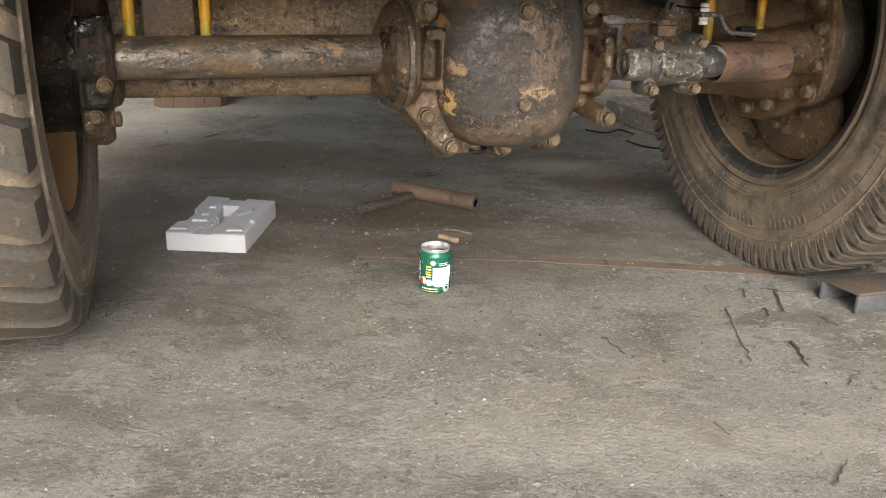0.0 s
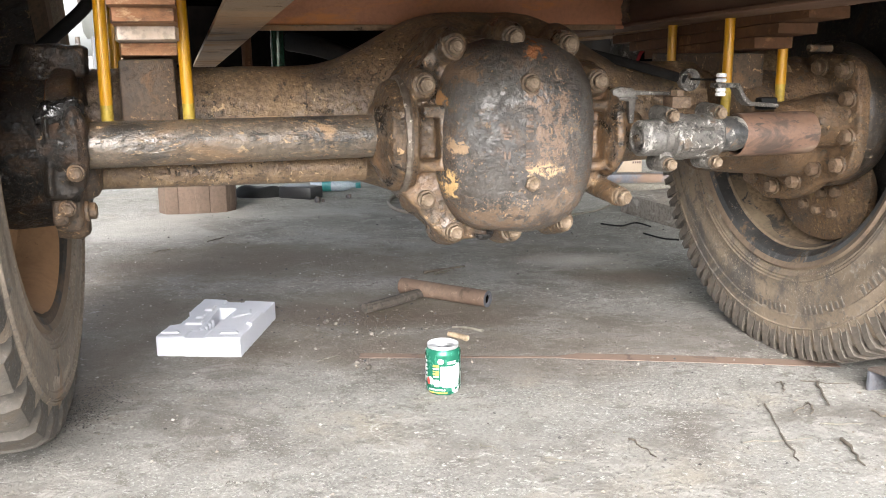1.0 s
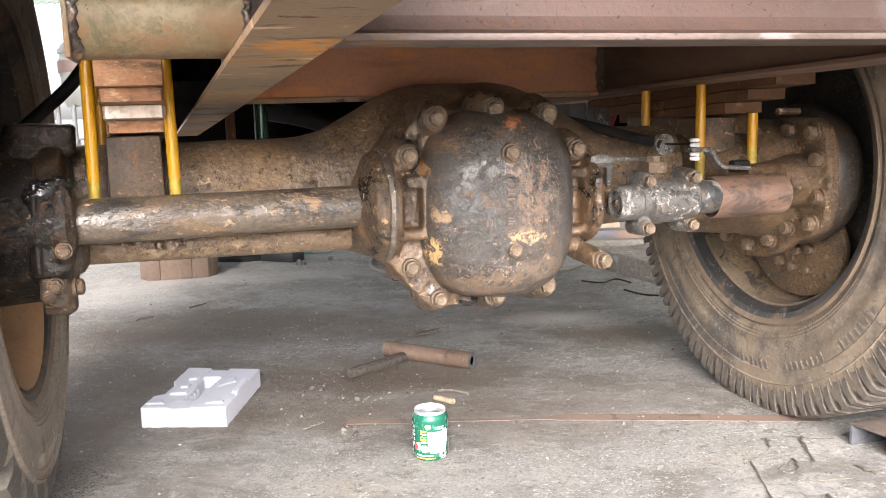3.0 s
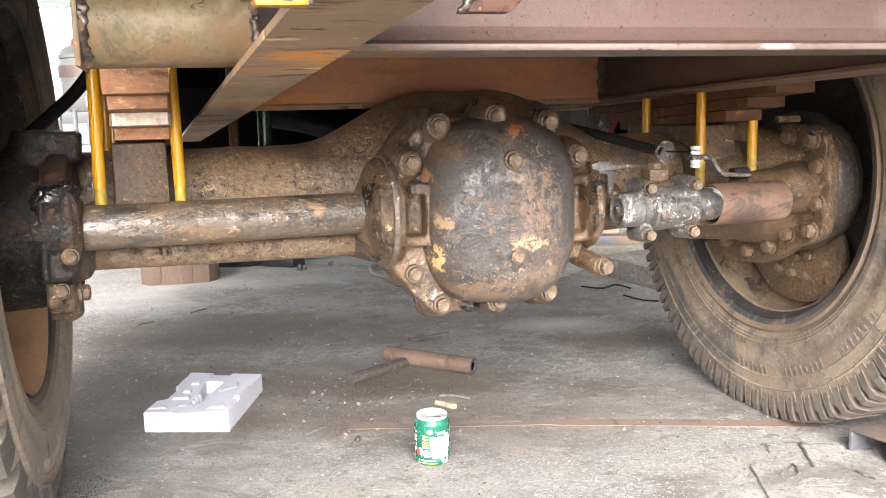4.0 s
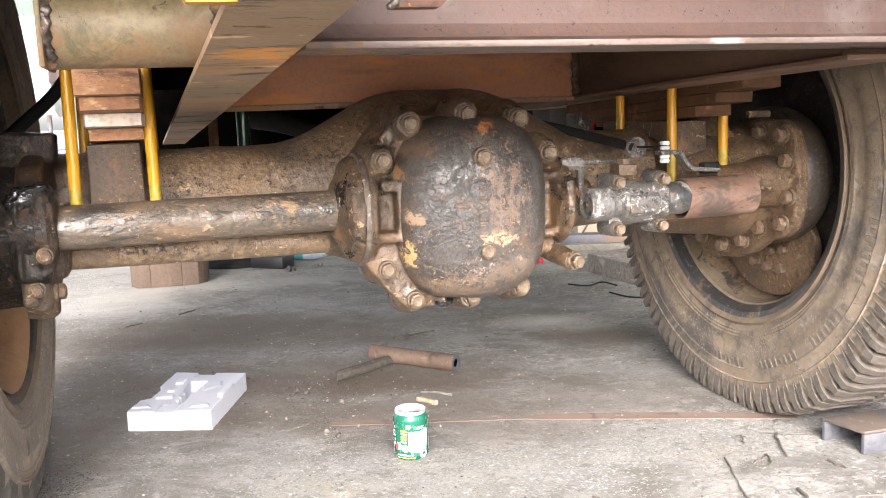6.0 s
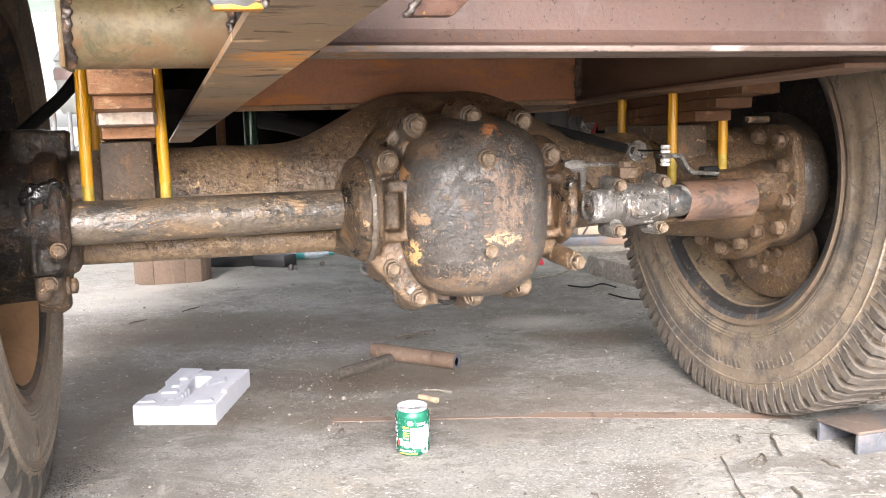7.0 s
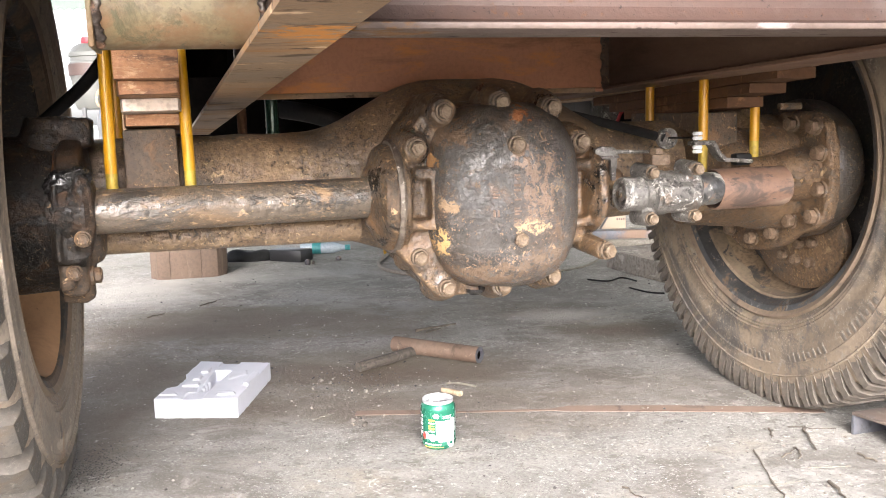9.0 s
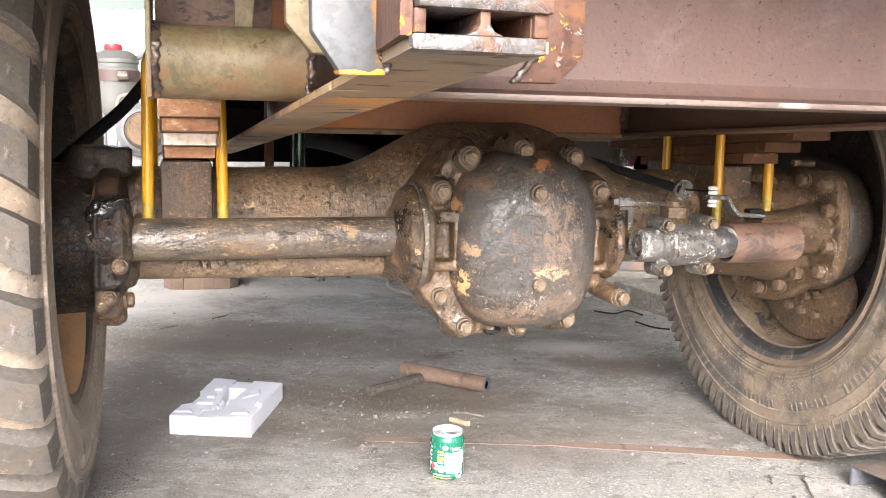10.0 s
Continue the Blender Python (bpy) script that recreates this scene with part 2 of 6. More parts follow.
M_HUB = surface("dusty_hub_iron", (0.0938, 0.0536, 0.025), (0.1445, 0.0861, 0.0413), 7.0, (
    ((0.0586, 0.0383, 0.0217), 10.0, 0.46, 0.16, 0.6, 0.0),
    ((0.2344, 0.1563, 0.0814), 30.0, 0.36, 0.08, 0.8, 0.0),
    ((0.0274, 0.0202, 0.0136), 45.0, 0.36, 0.06, 0.5, 0.0)) + flakes((0.3127, 0.2025, 0.1045), (0.022, 0.0152, 0.0092), (0.1602, 0.098, 0.0488)), 0.65, 0.05, 0.9, 120.0, 0.5, 0.0035, wet=0.45, speck=0.8)
M_HUB_BOLT = surface("rusty_dusty_bolt_steel", (0.099, 0.0627, 0.037), (0.1716, 0.1155, 0.0726), 50.0, (
    ((0.2112, 0.1584, 0.1122), 60.0, 0.42, 0.1, 0.8, 0.0),
    ((0.033, 0.0238, 0.0179), 50.0, 0.38, 0.1, 0.6, 0.0)), 0.6, 0.1, 0.4, 300.0, 0.5, 0.001)
M_DRUM = surface("black_drum_with_dust", (0.0109, 0.0099, 0.0093), (0.0246, 0.0213, 0.0186), 9.0, (
    ((0.0547, 0.0383, 0.0252), 12.0, 0.39, 0.14, 0.75, 0.0),
    ((0.1532, 0.1204, 0.0876), 55.0, 0.355, 0.06, 0.9, 0.0)) + flakes((0.1163, 0.0889, 0.0616), (0.0096, 0.0089, 0.0082), (0.0479, 0.0376, 0.0287), -0.03), 0.42, 0.1, 0.6, 130.0, 0.4, 0.0025, wet=0.3)
M_DOME = surface("dusty_black_hub_paint", (0.0171, 0.0139, 0.011), (0.0384, 0.0301, 0.0221), 9.0, (
    ((0.0854, 0.0541, 0.0299), 14.0, 0.43, 0.14, 0.75, 0.0),
    ((0.2389, 0.1699, 0.104), 55.0, 0.355, 0.06, 0.9, 0.0)) + flakes((0.1813, 0.1254, 0.0731), (0.0149, 0.0125, 0.0098), (0.0746, 0.0531, 0.0342), -0.03), 0.42, 0.1, 0.6, 130.0, 0.4, 0.0025, wet=0.3)
M_BOLT = surface("worn_bolt_steel", (0.1001, 0.0681, 0.0424), (0.1784, 0.1301, 0.0847), 50.0, (
    ((0.161, 0.0929, 0.0484), 40.0, 0.45, 0.10, 0.8, 0.0),
    ((0.261, 0.2052, 0.1422), 70.0, 0.42, 0.06, 0.5, 0.3),
    ((0.0348, 0.0256, 0.0169), 60.0, 0.43, 0.06, 0.5, 0.0)), 0.5, 0.2, 0.6, 300.0, 0.5, 0.0015, speck=0.6)
M_RED_RUST = surface("red_oxide_rusty_steel", (0.4699, 0.2097, 0.1162), (0.5996, 0.2796, 0.1568), 2.0, (
    ((0.4375, 0.2306, 0.1394), 1.6, 0.42, 0.34, 0.6, 0.0),
    ((0.6806, 0.2796, 0.0988), 9.0, 0.42, 0.14, 0.8, 0.0),
    ((0.2594, 0.123, 0.0674), 5.0, 0.40, 0.2, 0.7, 0.0)), 0.5, 0.1, 0.2, 140.0, 0.6, 0.001, spec=0.2, speck=0.25, stretch=(0.5, 1.0, 1.8))
M_BEAM = surface("red_brown_mill_steel", (0.056, 0.0339, 0.0268), (0.0776, 0.0485, 0.0392), 2.0, (
    ((0.0751, 0.04, 0.0285), 2.2, 0.44, 0.25, 0.55, 0.1),
    ((0.0954, 0.0449, 0.0205), 70.0, 0.355, 0.12, 0.8, 0.0),
    ((0.0986, 0.0752, 0.0649), 9.0, 0.37, 0.24, 0.5, 0.2),
    ((0.0165, 0.0109, 0.0085), 150.0, 0.365, 0.05, 0.8, 0.0)), 0.52, 0.25, 0.3, 150.0, 0.6, 0.002, spec=0.35, speck=0.35)
M_RAIL = surface("tan_scuffed_steel", (0.2271, 0.1456, 0.0831), (0.3786, 0.2504, 0.1447), 4.0, (
    ((0.1742, 0.1281, 0.0857), 3.0, 0.44, 0.20, 0.45, 0.1),
    ((0.3634, 0.1966, 0.0831), 5.0, 0.39, 0.14, 0.85, 0.0),
    ((0.0999, 0.0641, 0.0389), 13.0, 0.40, 0.10, 0.7, 0.0),
    ((0.6057, 0.4368, 0.2746), 26.0, 0.355, 0.05, 0.7, 0.0),
    ((0.0681, 0.0422, 0.0254), 40.0, 0.365, 0.06, 0.7, 0.0)), 0.5, 0.15, 0.35, 130.0, 0.5, 0.002, spec=0.35, speck=0.5, stretch=(0.42, 1.2, 1.0), plane="xy", blots=(
    (-0.335, -0.520, 0.085, 0.055, (0.5451, 0.2402, 0.0616), 0.85),
    (-0.320, -0.505, 0.020, 0.020, (0.1323, 0.0625, 0.0269), 0.8)))
M_RAIL_R = surface("dark_rusty_rail_steel", (0.1, 0.056, 0.0368), (0.156, 0.0944, 0.0624), 3.0, (
    ((0.192, 0.132, 0.088), 9.0, 0.37, 0.2, 0.7, 0.0),
    ((0.06, 0.036, 0.024), 4.0, 0.42, 0.3, 0.7, 0.0)), 0.6, 0.1, 0.25, 140.0, 0.6, 0.002, spec=0.25, speck=0.2, stretch=(1.0, 0.4, 1.6))
M_OLIVE = surface("faded_olive_painted_tube", (0.118, 0.088, 0.042), (0.200, 0.160, 0.085), 7.0, (
    ((0.150, 0.084, 0.038), 5.0, 0.44, 0.16, 0.8, 0.0),
    ((0.270, 0.225, 0.150), 8.0, 0.40, 0.20, 0.5, 0.0),
    ((0.070, 0.064, 0.030), 15.0, 0.38, 0.10, 0.7, 0.0),
    ((0.045, 0.026, 0.013), 34.0, 0.35, 0.05, 0.8, 0.0)), 0.52, 0.05, 0.4, 130.0, 0.5, 0.002, speck=0.6)
M_PALE = surface("pale_bare_steel_plate", (0.066, 0.070, 0.072), (0.096, 0.102, 0.107), 9.0, (
    ((0.050, 0.050, 0.048), 14.0, 0.40, 0.18, 0.5, 0.1),
    ((0.170, 0.085, 0.022), 22.0, 0.375, 0.12, 0.85, 0.0)), 0.45, 0.2, 0.2, 140.0, 0.5, 0.002, blots=(
    (-0.404, 0.745, 0.007, 0.050, (0.200, 0.095, 0.024), 0.85),
    (-0.440, 0.835, 0.010, 0.010, (0.200, 0.110, 0.030), 0.85)))
M_GUSSET = surface("red_brown_gusset_steel", (0.058, 0.028, 0.018), (0.10, 0.054, 0.037), 6.0, (
    ((0.14, 0.062, 0.022), 9.0, 0.42, 0.18, 0.8, 0.0),
    ((0.48, 0.20, 0.02), 45.0, 0.35, 0.04, 0.8, 0.0),
    ((0.24, 0.20, 0.175), 46.0, 0.36, 0.06, 0.6, 0.2)), 0.6, 0.1, 0.4, 140.0, 0.5, 0.002, spec=0.25)
M_CUT = surface("torch_cut_bright_steel", (0.075, 0.063, 0.056), (0.145, 0.138, 0.134), 40.0, (
    ((0.12, 0.062, 0.038), 26.0, 0.46, 0.12, 0.7, 0.2),
    ((0.36, 0.36, 0.36), 60.0, 0.37, 0.06, 0.3, 0.4)), 0.45, 0.3, 0.7, 120.0, 0.5, 0.003)
M_ORANGE = surface("orange_rust_edge", (0.36, 0.150, 0.012), (0.50, 0.225, 0.020), 40.0, (((0.20, 0.10, 0.05), 50.0, 0.44, 0.1, 0.9, 0.0),), 0.8)
M_FLANGE = surface("scuffed_mill_steel_edge", (0.0856, 0.0599, 0.0478), (0.1378, 0.101, 0.0845), 8.0, (((0.208, 0.1683, 0.153), 26.0, 0.38, 0.10, 0.5, 0.2), ((0.0612, 0.0379, 0.0275), 12.0, 0.38, 0.12, 0.8, 0.0), ((0.0306, 0.0184, 0.0135), 70.0, 0.36, 0.06, 0.8, 0.0)), 0.5, 0.15, 0.4, 130.0, 0.5, 0.002, spec=0.35, speck=0.3, stretch=(0.4, 1.0, 1.0), plane="xy", blots=((-0.285, -0.455, 0.060, 0.045, (0.1836, 0.0995, 0.0421), 0.85),))
M_EAVE = surface("green_grey_eave_sheet", (0.10, 0.125, 0.10), (0.16, 0.19, 0.155), 0.6, (), 0.6)
M_GASKET = surface("grimy_gasket", (0.088, 0.0688, 0.0528), (0.208, 0.1728, 0.136), 30.0, (((0.672, 0.624, 0.544), 45.0, 0.39, 0.06, 0.3, 0.4),), 0.4, 0.3, 0.5)
M_WELD = surface("weld_bead", (0.05, 0.036, 0.028), (0.135, 0.118, 0.105), 60.0, (((0.17, 0.09, 0.05), 50.0, 0.44, 0.15, 0.8, 0.1),), 0.38, 0.6, 0.6, 150.0, 0.5, 0.002)
M_LEAF = surface("orange_rusty_spring_steel", (0.30, 0.135, 0.060), (0.44, 0.225, 0.110), 12.0, (
    ((0.110, 0.060, 0.036), 16.0, 0.42, 0.14, 0.7, 0.0),
    ((0.56, 0.37, 0.22), 34.0, 0.385, 0.10, 0.8, 0.0)) + flakes((0.50, 0.31, 0.18), (0.085, 0.047, 0.03), (0.38, 0.20, 0.10)), 0.6, 0.1, 0.5, 130.0, 0.5, 0.002, speck=0.45, stretch=(0.5, 1.0, 1.6))
M_LEAF_WHITE = surface("pale_scuffed_spring_steel", (0.55, 0.45, 0.36), (0.72, 0.63, 0.55), 20.0, ((RUST, 30.0, 0.36, 0.15, 0.7, 0.1),), 0.6, 0.1, 0.3)
M_LEAF_DARK = surface("dark_rusty_spring_steel", (0.0696, 0.0346, 0.0175), (0.12, 0.0595, 0.0304), 6.0, ((BLACK, 7.0, 0.35, 0.2, 0.7, 0.0), ((0.18, 0.0941, 0.0479), 26.0, 0.37, 0.12, 0.8, 0.0)), 0.75, 0.05, 0.3, spec=0.2, speck=0.4)
M_YELLOW = surface("yellow_paint", (0.47, 0.225, 0.005), (0.55, 0.285, 0.008), 8.0, (((0.36, 0.18, 0.02), 26.0, 0.34, 0.08, 0.6, 0.0),), 0.34, 0.0, 0.05, 120.0, speck=0.15)
M_YELLOW_DIRTY = surface("olive_yellow_dirty_paint", (0.36, 0.25, 0.03), (0.5, 0.36, 0.05), 30.0, (), 0.5)
M_RUBBER = surface("dusty_tyre_rubber", (0.1434, 0.1096, 0.0759), (0.2071, 0.161, 0.1139), 3.5, (
    ((0.2374, 0.1843, 0.1297), 5.0, 0.42, 0.24, 0.95, 0.0),
    ((0.0727, 0.065, 0.0565), 7.0, 0.445, 0.14, 0.8, 0.0),
    ((0.2273, 0.1988, 0.1667), 24.0, 0.37, 0.14, 0.95, 0.0),
    ((0.099, 0.0815, 0.0629), 22.0, 0.40, 0.14, 0.9, 0.0)) + flakes((0.2677, 0.2231, 0.1741), (0.0626, 0.0534, 0.0444), (0.192, 0.1571, 0.1186)), 0.85, 0.0, 0.25, 120.0, 0.5, 0.0015, speck=0.4)
M_RUBBER_L = surface("muddy_worn_tyre_rubber", (0.1574, 0.1284, 0.0982), (0.2607, 0.2154, 0.1675), 5.0, (
    ((0.2244, 0.1548, 0.0982), 6.0, 0.42, 0.2, 0.95, 0.0),
    ((0.0604, 0.054, 0.0492), 10.0, 0.39, 0.10, 0.75, 0.0),
    ((0.3031, 0.2463, 0.1843), 24.0, 0.37, 0.08, 0.95, 0.0)) + flakes((0.2961, 0.2475, 0.1932), (0.0759, 0.0651, 0.0571), (0.2617, 0.2149, 0.1649)), 0.8, 0.0, 0.35, 120.0, 0.5, 0.002, speck=0.5)
M_LUG_R = surface("worn_dusty_lug_rubber", (0.0674, 0.0566, 0.0455), (0.1071, 0.0902, 0.0727), 6.0, (
    ((0.1338, 0.1074, 0.0803), 8.0, 0.41, 0.2, 0.95, 0.0),
    ((0.1606, 0.1397, 0.1156), 30.0, 0.37, 0.1, 0.95, 0.0)), 0.85, 0.0, 0.35, 120.0, 0.5, 0.002, speck=0.5)
M_LUG_L = surface("worn_grey_lug_rubber", (0.0624, 0.0551, 0.046), (0.1082, 0.0964, 0.0812), 8.0, (
    ((0.1114, 0.0804, 0.05), 7.0, 0.40, 0.2, 0.95, 0.0),
    ((0.0287, 0.0267, 0.0241), 16.0, 0.37, 0.08, 0.75, 0.0),
    ((0.1655, 0.1516, 0.1294), 34.0, 0.38, 0.10, 0.95, 0.0)) + flakes((0.1694, 0.1515, 0.1252), (0.0271, 0.0242, 0.0212), (0.1242, 0.1094, 0.0897)), 0.75, 0.0, 0.4, 110.0, 0.5, 0.002, speck=0.5)
M_RIM = surface("muddy_rim_steel", (0.136, 0.0964, 0.0641), (0.1904, 0.1428, 0.1001), 6.0, (
    ((0.0612, 0.0514, 0.043), 12.0, 0.39, 0.14, 0.7, 0.0),), 0.8, 0.0, 0.3, 110.0, 0.5, 0.002, speck=0.4)
M_BARREL = surface("black_rim_with_mud", (0.13, 0.098, 0.063), (0.20, 0.155, 0.104), 5.0, (
    ((0.022, 0.021, 0.020), 8.0, 0.46, 0.08, 0.55, 0.0), ((0.23, 0.185, 0.13), 20.0, 0.37, 0.1, 0.95, 0.0), ((0.022, 0.021, 0.020), 30.0, 0.38, 0.06, 0.55, 0.0)), 0.8, 0.0, 0.3, 110.0, 0.5, 0.002, speck=0.4)
M_CRUST = surface("dried_tan_mud", (0.17, 0.118, 0.068), (0.26, 0.19, 0.12), 9.0, (((0.03, 0.027, 0.023), 14.0, 0.46, 0.12, 0.7, 0.0),), 0.9, 0.0, 0.4, 110.0, 0.5, 0.002)
M_BAND_L = surface("muddy_black_rim_band", (0.070, 0.048, 0.030), (0.130, 0.090, 0.056), 5.0, (((0.022, 0.020, 0.018), 8.0, 0.46, 0.14, 0.7, 0.0),), 0.85, 0.0, 0.3, 110.0, 0.5, 0.002)
M_MUD = surface("dry_orange_mud", (0.2981, 0.1671, 0.0819), (0.3775, 0.2213, 0.1169), 3.0, (((0.169, 0.0903, 0.0459), 40.0, 0.345, 0.06, 0.9, 0.0), ((0.2384, 0.131, 0.0668), 5.0, 0.40, 0.2, 0.9, 0.0)), 0.9, 0.0, 0.2, 110.0, 0.5, 0.002, speck=0.2)
M_RIM_BLACK = surface("worn_black_rim_paint", (0.022, 0.022, 0.022), (0.050, 0.049, 0.048), 9.0, (
    ((0.155, 0.108, 0.066), 16.0, 0.39, 0.10, 0.85, 0.0), ((0.13, 0.125, 0.118), 24.0, 0.36, 0.08, 0.5, 0.0), ((0.2, 0.153, 0.104), 60.0, 0.37, 0.06, 0.9, 0.0)), 0.42, 0.05, 0.25, speck=0.3)
M_GREY_METAL = surface("oily_grey_cast_metal", (0.099, 0.0924, 0.0825), (0.1774, 0.1691, 0.1551), 18.0, (
    ((0.0578, 0.0462, 0.0347), 20.0, 0.42, 0.14, 0.45, 0.0),
    ((0.1361, 0.0924, 0.0578), 30.0, 0.36, 0.1, 0.7, 0.0),
    ((0.4125, 0.4002, 0.3713), 24.0, 0.395, 0.07, 0.35, 0.2),
    ((0.0182, 0.0165, 0.0156), 34.0, 0.38, 0.08, 0.3, 0.0)) + flakes((0.4356, 0.418, 0.3817), (0.0198, 0.0178, 0.0158), (0.209, 0.1925, 0.165), -0.02), 0.36, 0.35, 0.7, 150.0, 0.5, 0.0018, wet=0.4, speck=0.7)
M_NECK = surface("chipped_black_neck", (0.060, 0.060, 0.058), (0.110, 0.108, 0.100), 14.0, (
    ((0.36, 0.345, 0.31), 20.0, 0.42, 0.06, 0.5, 0.1), ((0.030, 0.030, 0.030), 16.0, 0.45, 0.06, 0.35, 0.1), ((0.15, 0.10, 0.065), 30.0, 0.38, 0.08, 0.7, 0.0)), 0.38, 0.2, 0.4, 150.0, 0.5, 0.0015, wet=0.4)
M_SLEEVE = surface("brown_oxide_tube", (0.140, 0.082, 0.055), (0.190, 0.117, 0.084), 8.0, (
    ((0.055, 0.038, 0.030), 26.0, 0.43, 0.14, 0.6, 0.0),
    ((0.215, 0.158, 0.118), 20.0, 0.38, 0.14, 0.7, 0.0),
    ((0.048, 0.034, 0.028), 60.0, 0.40, 0.06, 0.6, 0.0)), 0.5, 0.1, 0.3, 130.0, 0.5, 0.0015, speck=0.5, stretch=(0.5, 1.0, 1.0))
# albedo near zero: deep shade under the truck put into the colour
M_SHADE = surface("deep_shade_black", (0.0018, 0.0016, 0.0014), (0.0036, 0.003, 0.0026), 4.0, (((0.0072, 0.0054, 0.0042), 6.0, 0.36, 0.2, 0.9, 0.0),), 0.95, 0.0, 0.2, spec=0.0)
M_GREASE = surface("wet_black_grease", (0.008, 0.008, 0.008), (0.02, 0.018, 0.017), 40.0, (), 0.12, 0.0, 0.6, 70.0, 0.5, 0.006)
M_FOAM = surface("white_polystyrene", (0.5152, 0.5299, 0.5733), (0.5446, 0.5594, 0.6035), 20.0, (), 0.75, 0.0, 0.05, 260.0, 0.5, 0.0005, speck=0.04)
M_GREEN = surface("green_can_print", (0.014, 0.135, 0.082), (0.020, 0.155, 0.098), 3.0, (), 0.26, 0.3, 0.0, speck=0.0)
M_ALU = plain("aluminium", (0.78, 0.79, 0.80), 0.28, 0.9)
M_LID = surface("dull_aluminium_lid", (0.50, 0.51, 0.52), (0.60, 0.61, 0.62), 30.0, (), 0.38, 0.7, 0.05, 160.0, speck=0.1)
M_WHITE_PRINT = plain("white_print", (0.86, 0.87, 0.87), 0.35)
M_RED_PRINT = plain("red_print", (0.55, 0.04, 0.03), 0.35)
M_YELLOW_PRINT = plain("yellow_print", (0.75, 0.62, 0.06), 0.35)
M_TEAL_PRINT = plain("dark_green_print", (0.02, 0.10, 0.06), 0.35)
M_PIPE = surface("brown_rusty_pipe", (0.1122, 0.0734, 0.051), (0.17, 0.117, 0.085), 10.0, (((0.068, 0.0449, 0.032), 18.0, 0.40, 0.1, 0.8, 0.0), ((0.2244, 0.1666, 0.1224), 40.0, 0.38, 0.06, 0.9, 0.0)), 0.75, 0.05, 0.4, 90.0, 0.5, 0.0015, speck=0.4)
M_STICK = surface("grey_weathered_stick", (0.0465, 0.0397, 0.0322), (0.0868, 0.0744, 0.0608), 30.0, (((0.124, 0.1085, 0.0899), 40.0, 0.38, 0.1, 0.9, 0.0),), 0.9)
M_TWIG = surface("dark_twig", (0.0707, 0.058, 0.0446), (0.1339, 0.1116, 0.0833), 40.0, (), 0.9)
M_STRAW = surface("dry_straw", (0.135, 0.1215, 0.0968), (0.189, 0.1733, 0.144), 40.0, (), 0.9)
M_STRIP = surface("rusty_flat_bar", (0.1587, 0.108, 0.0792), (0.2103, 0.1476, 0.1116), 7.0, (((0.2214, 0.1764, 0.144), 7.0, 0.36, 0.16, 0.9, 0.0), ((0.1033, 0.072, 0.0562), 18.0, 0.38, 0.12, 0.8, 0.0)), 0.75, 0.05, 0.2, speck=0.2)
M_CHANNEL = surface("blue_grey_channel_steel", (0.068, 0.071, 0.082), (0.120, 0.124, 0.138), 6.0, (((0.16, 0.105, 0.072), 6.0, 0.42, 0.16, 0.8, 0.0), ((0.045, 0.044, 0.046), 12.0, 0.40, 0.1, 0.6, 0.1)), 0.5, 0.3, 0.3, speck=0.4)
M_CHANNEL_TOP = surface("rusty_brown_channel_web", (0.0886, 0.0662, 0.0518), (0.1269, 0.0994, 0.0806), 5.0, (((0.062, 0.065, 0.0706), 4.0, 0.44, 0.14, 0.5, 0.2), ((0.1771, 0.1557, 0.1332), 16.0, 0.38, 0.1, 0.8, 0.0)), 0.6, 0.15, 0.3, speck=0.4)
M_WOOD = surface("brown_wooden_block", (0.0735, 0.0488, 0.0335), (0.1225, 0.0845, 0.0595), 5.0, (((0.14, 0.1023, 0.0744), 14.0, 0.38, 0.12, 0.9, 0.0), ((0.035, 0.0231, 0.0161), 24.0, 0.35, 0.08, 0.9, 0.0)), 0.85, 0.0, 0.3, stretch=(1.0, 1.0, 0.3), speck=0.4)
M_SLEEPER = surface("weathered_sleeper_wood", (0.17, 0.145, 0.118), (0.27, 0.235, 0.195), 5.0, (((0.10, 0.08, 0.062), 9.0, 0.41, 0.14, 0.9, 0.0), ((0.32, 0.29, 0.25), 22.0, 0.39, 0.1, 0.95, 0.0)), 0.9, 0.0, 0.4, stretch=(1.0, 0.4, 1.0))
M_CARTON = surface("brown_carton", (0.24, 0.189, 0.135), (0.288, 0.231, 0.171), 4.0, (((0.198, 0.156, 0.114), 9.0, 0.38, 0.2, 0.9, 0.0),), 0.85, 0.0, 0.1, speck=0.1)
M_CREAM = surface("dirty_cream_paint", (0.093, 0.0961, 0.0868), (0.1271, 0.1302, 0.1178), 5.0, (((0.0744, 0.0651, 0.0527), 8.0, 0.36, 0.15, 0.7, 0.0),), 0.45, speck=0.08)
M_LIGHT_GREY = surface("light_grey_machine_paint", (0.0899, 0.0918, 0.093), (0.1271, 0.129, 0.1302), 6.0, (((0.0806, 0.0589, 0.0434), 10.0, 0.38, 0.1, 0.8, 0.0),), 0.5, speck=0.08)
M_BAND = plain("brown_band", (0.075, 0.045, 0.036), 0.5)
M_RED = plain("red_cap", (0.42, 0.03, 0.04), 0.4)
M_HOSE = surface("black_rubber_hose", (0.010, 0.010, 0.010), (0.016, 0.016, 0.016), 12.0, (), 0.7, 0.0, 0.05, 160.0, spec=0.2)
M_ROOF = surface("green_grey_roof_sheet", (0.34, 0.40, 0.34), (0.48, 0.54, 0.46), 0.6, (), 0.6)
M_DUSTY = surface("dusty_grey_steel", (0.12, 0.105, 0.088), (0.21, 0.19, 0.163), 5.0, (((0.05, 0.042, 0.034), 14.0, 0.42, 0.12, 0.8, 0.0),), 0.9)
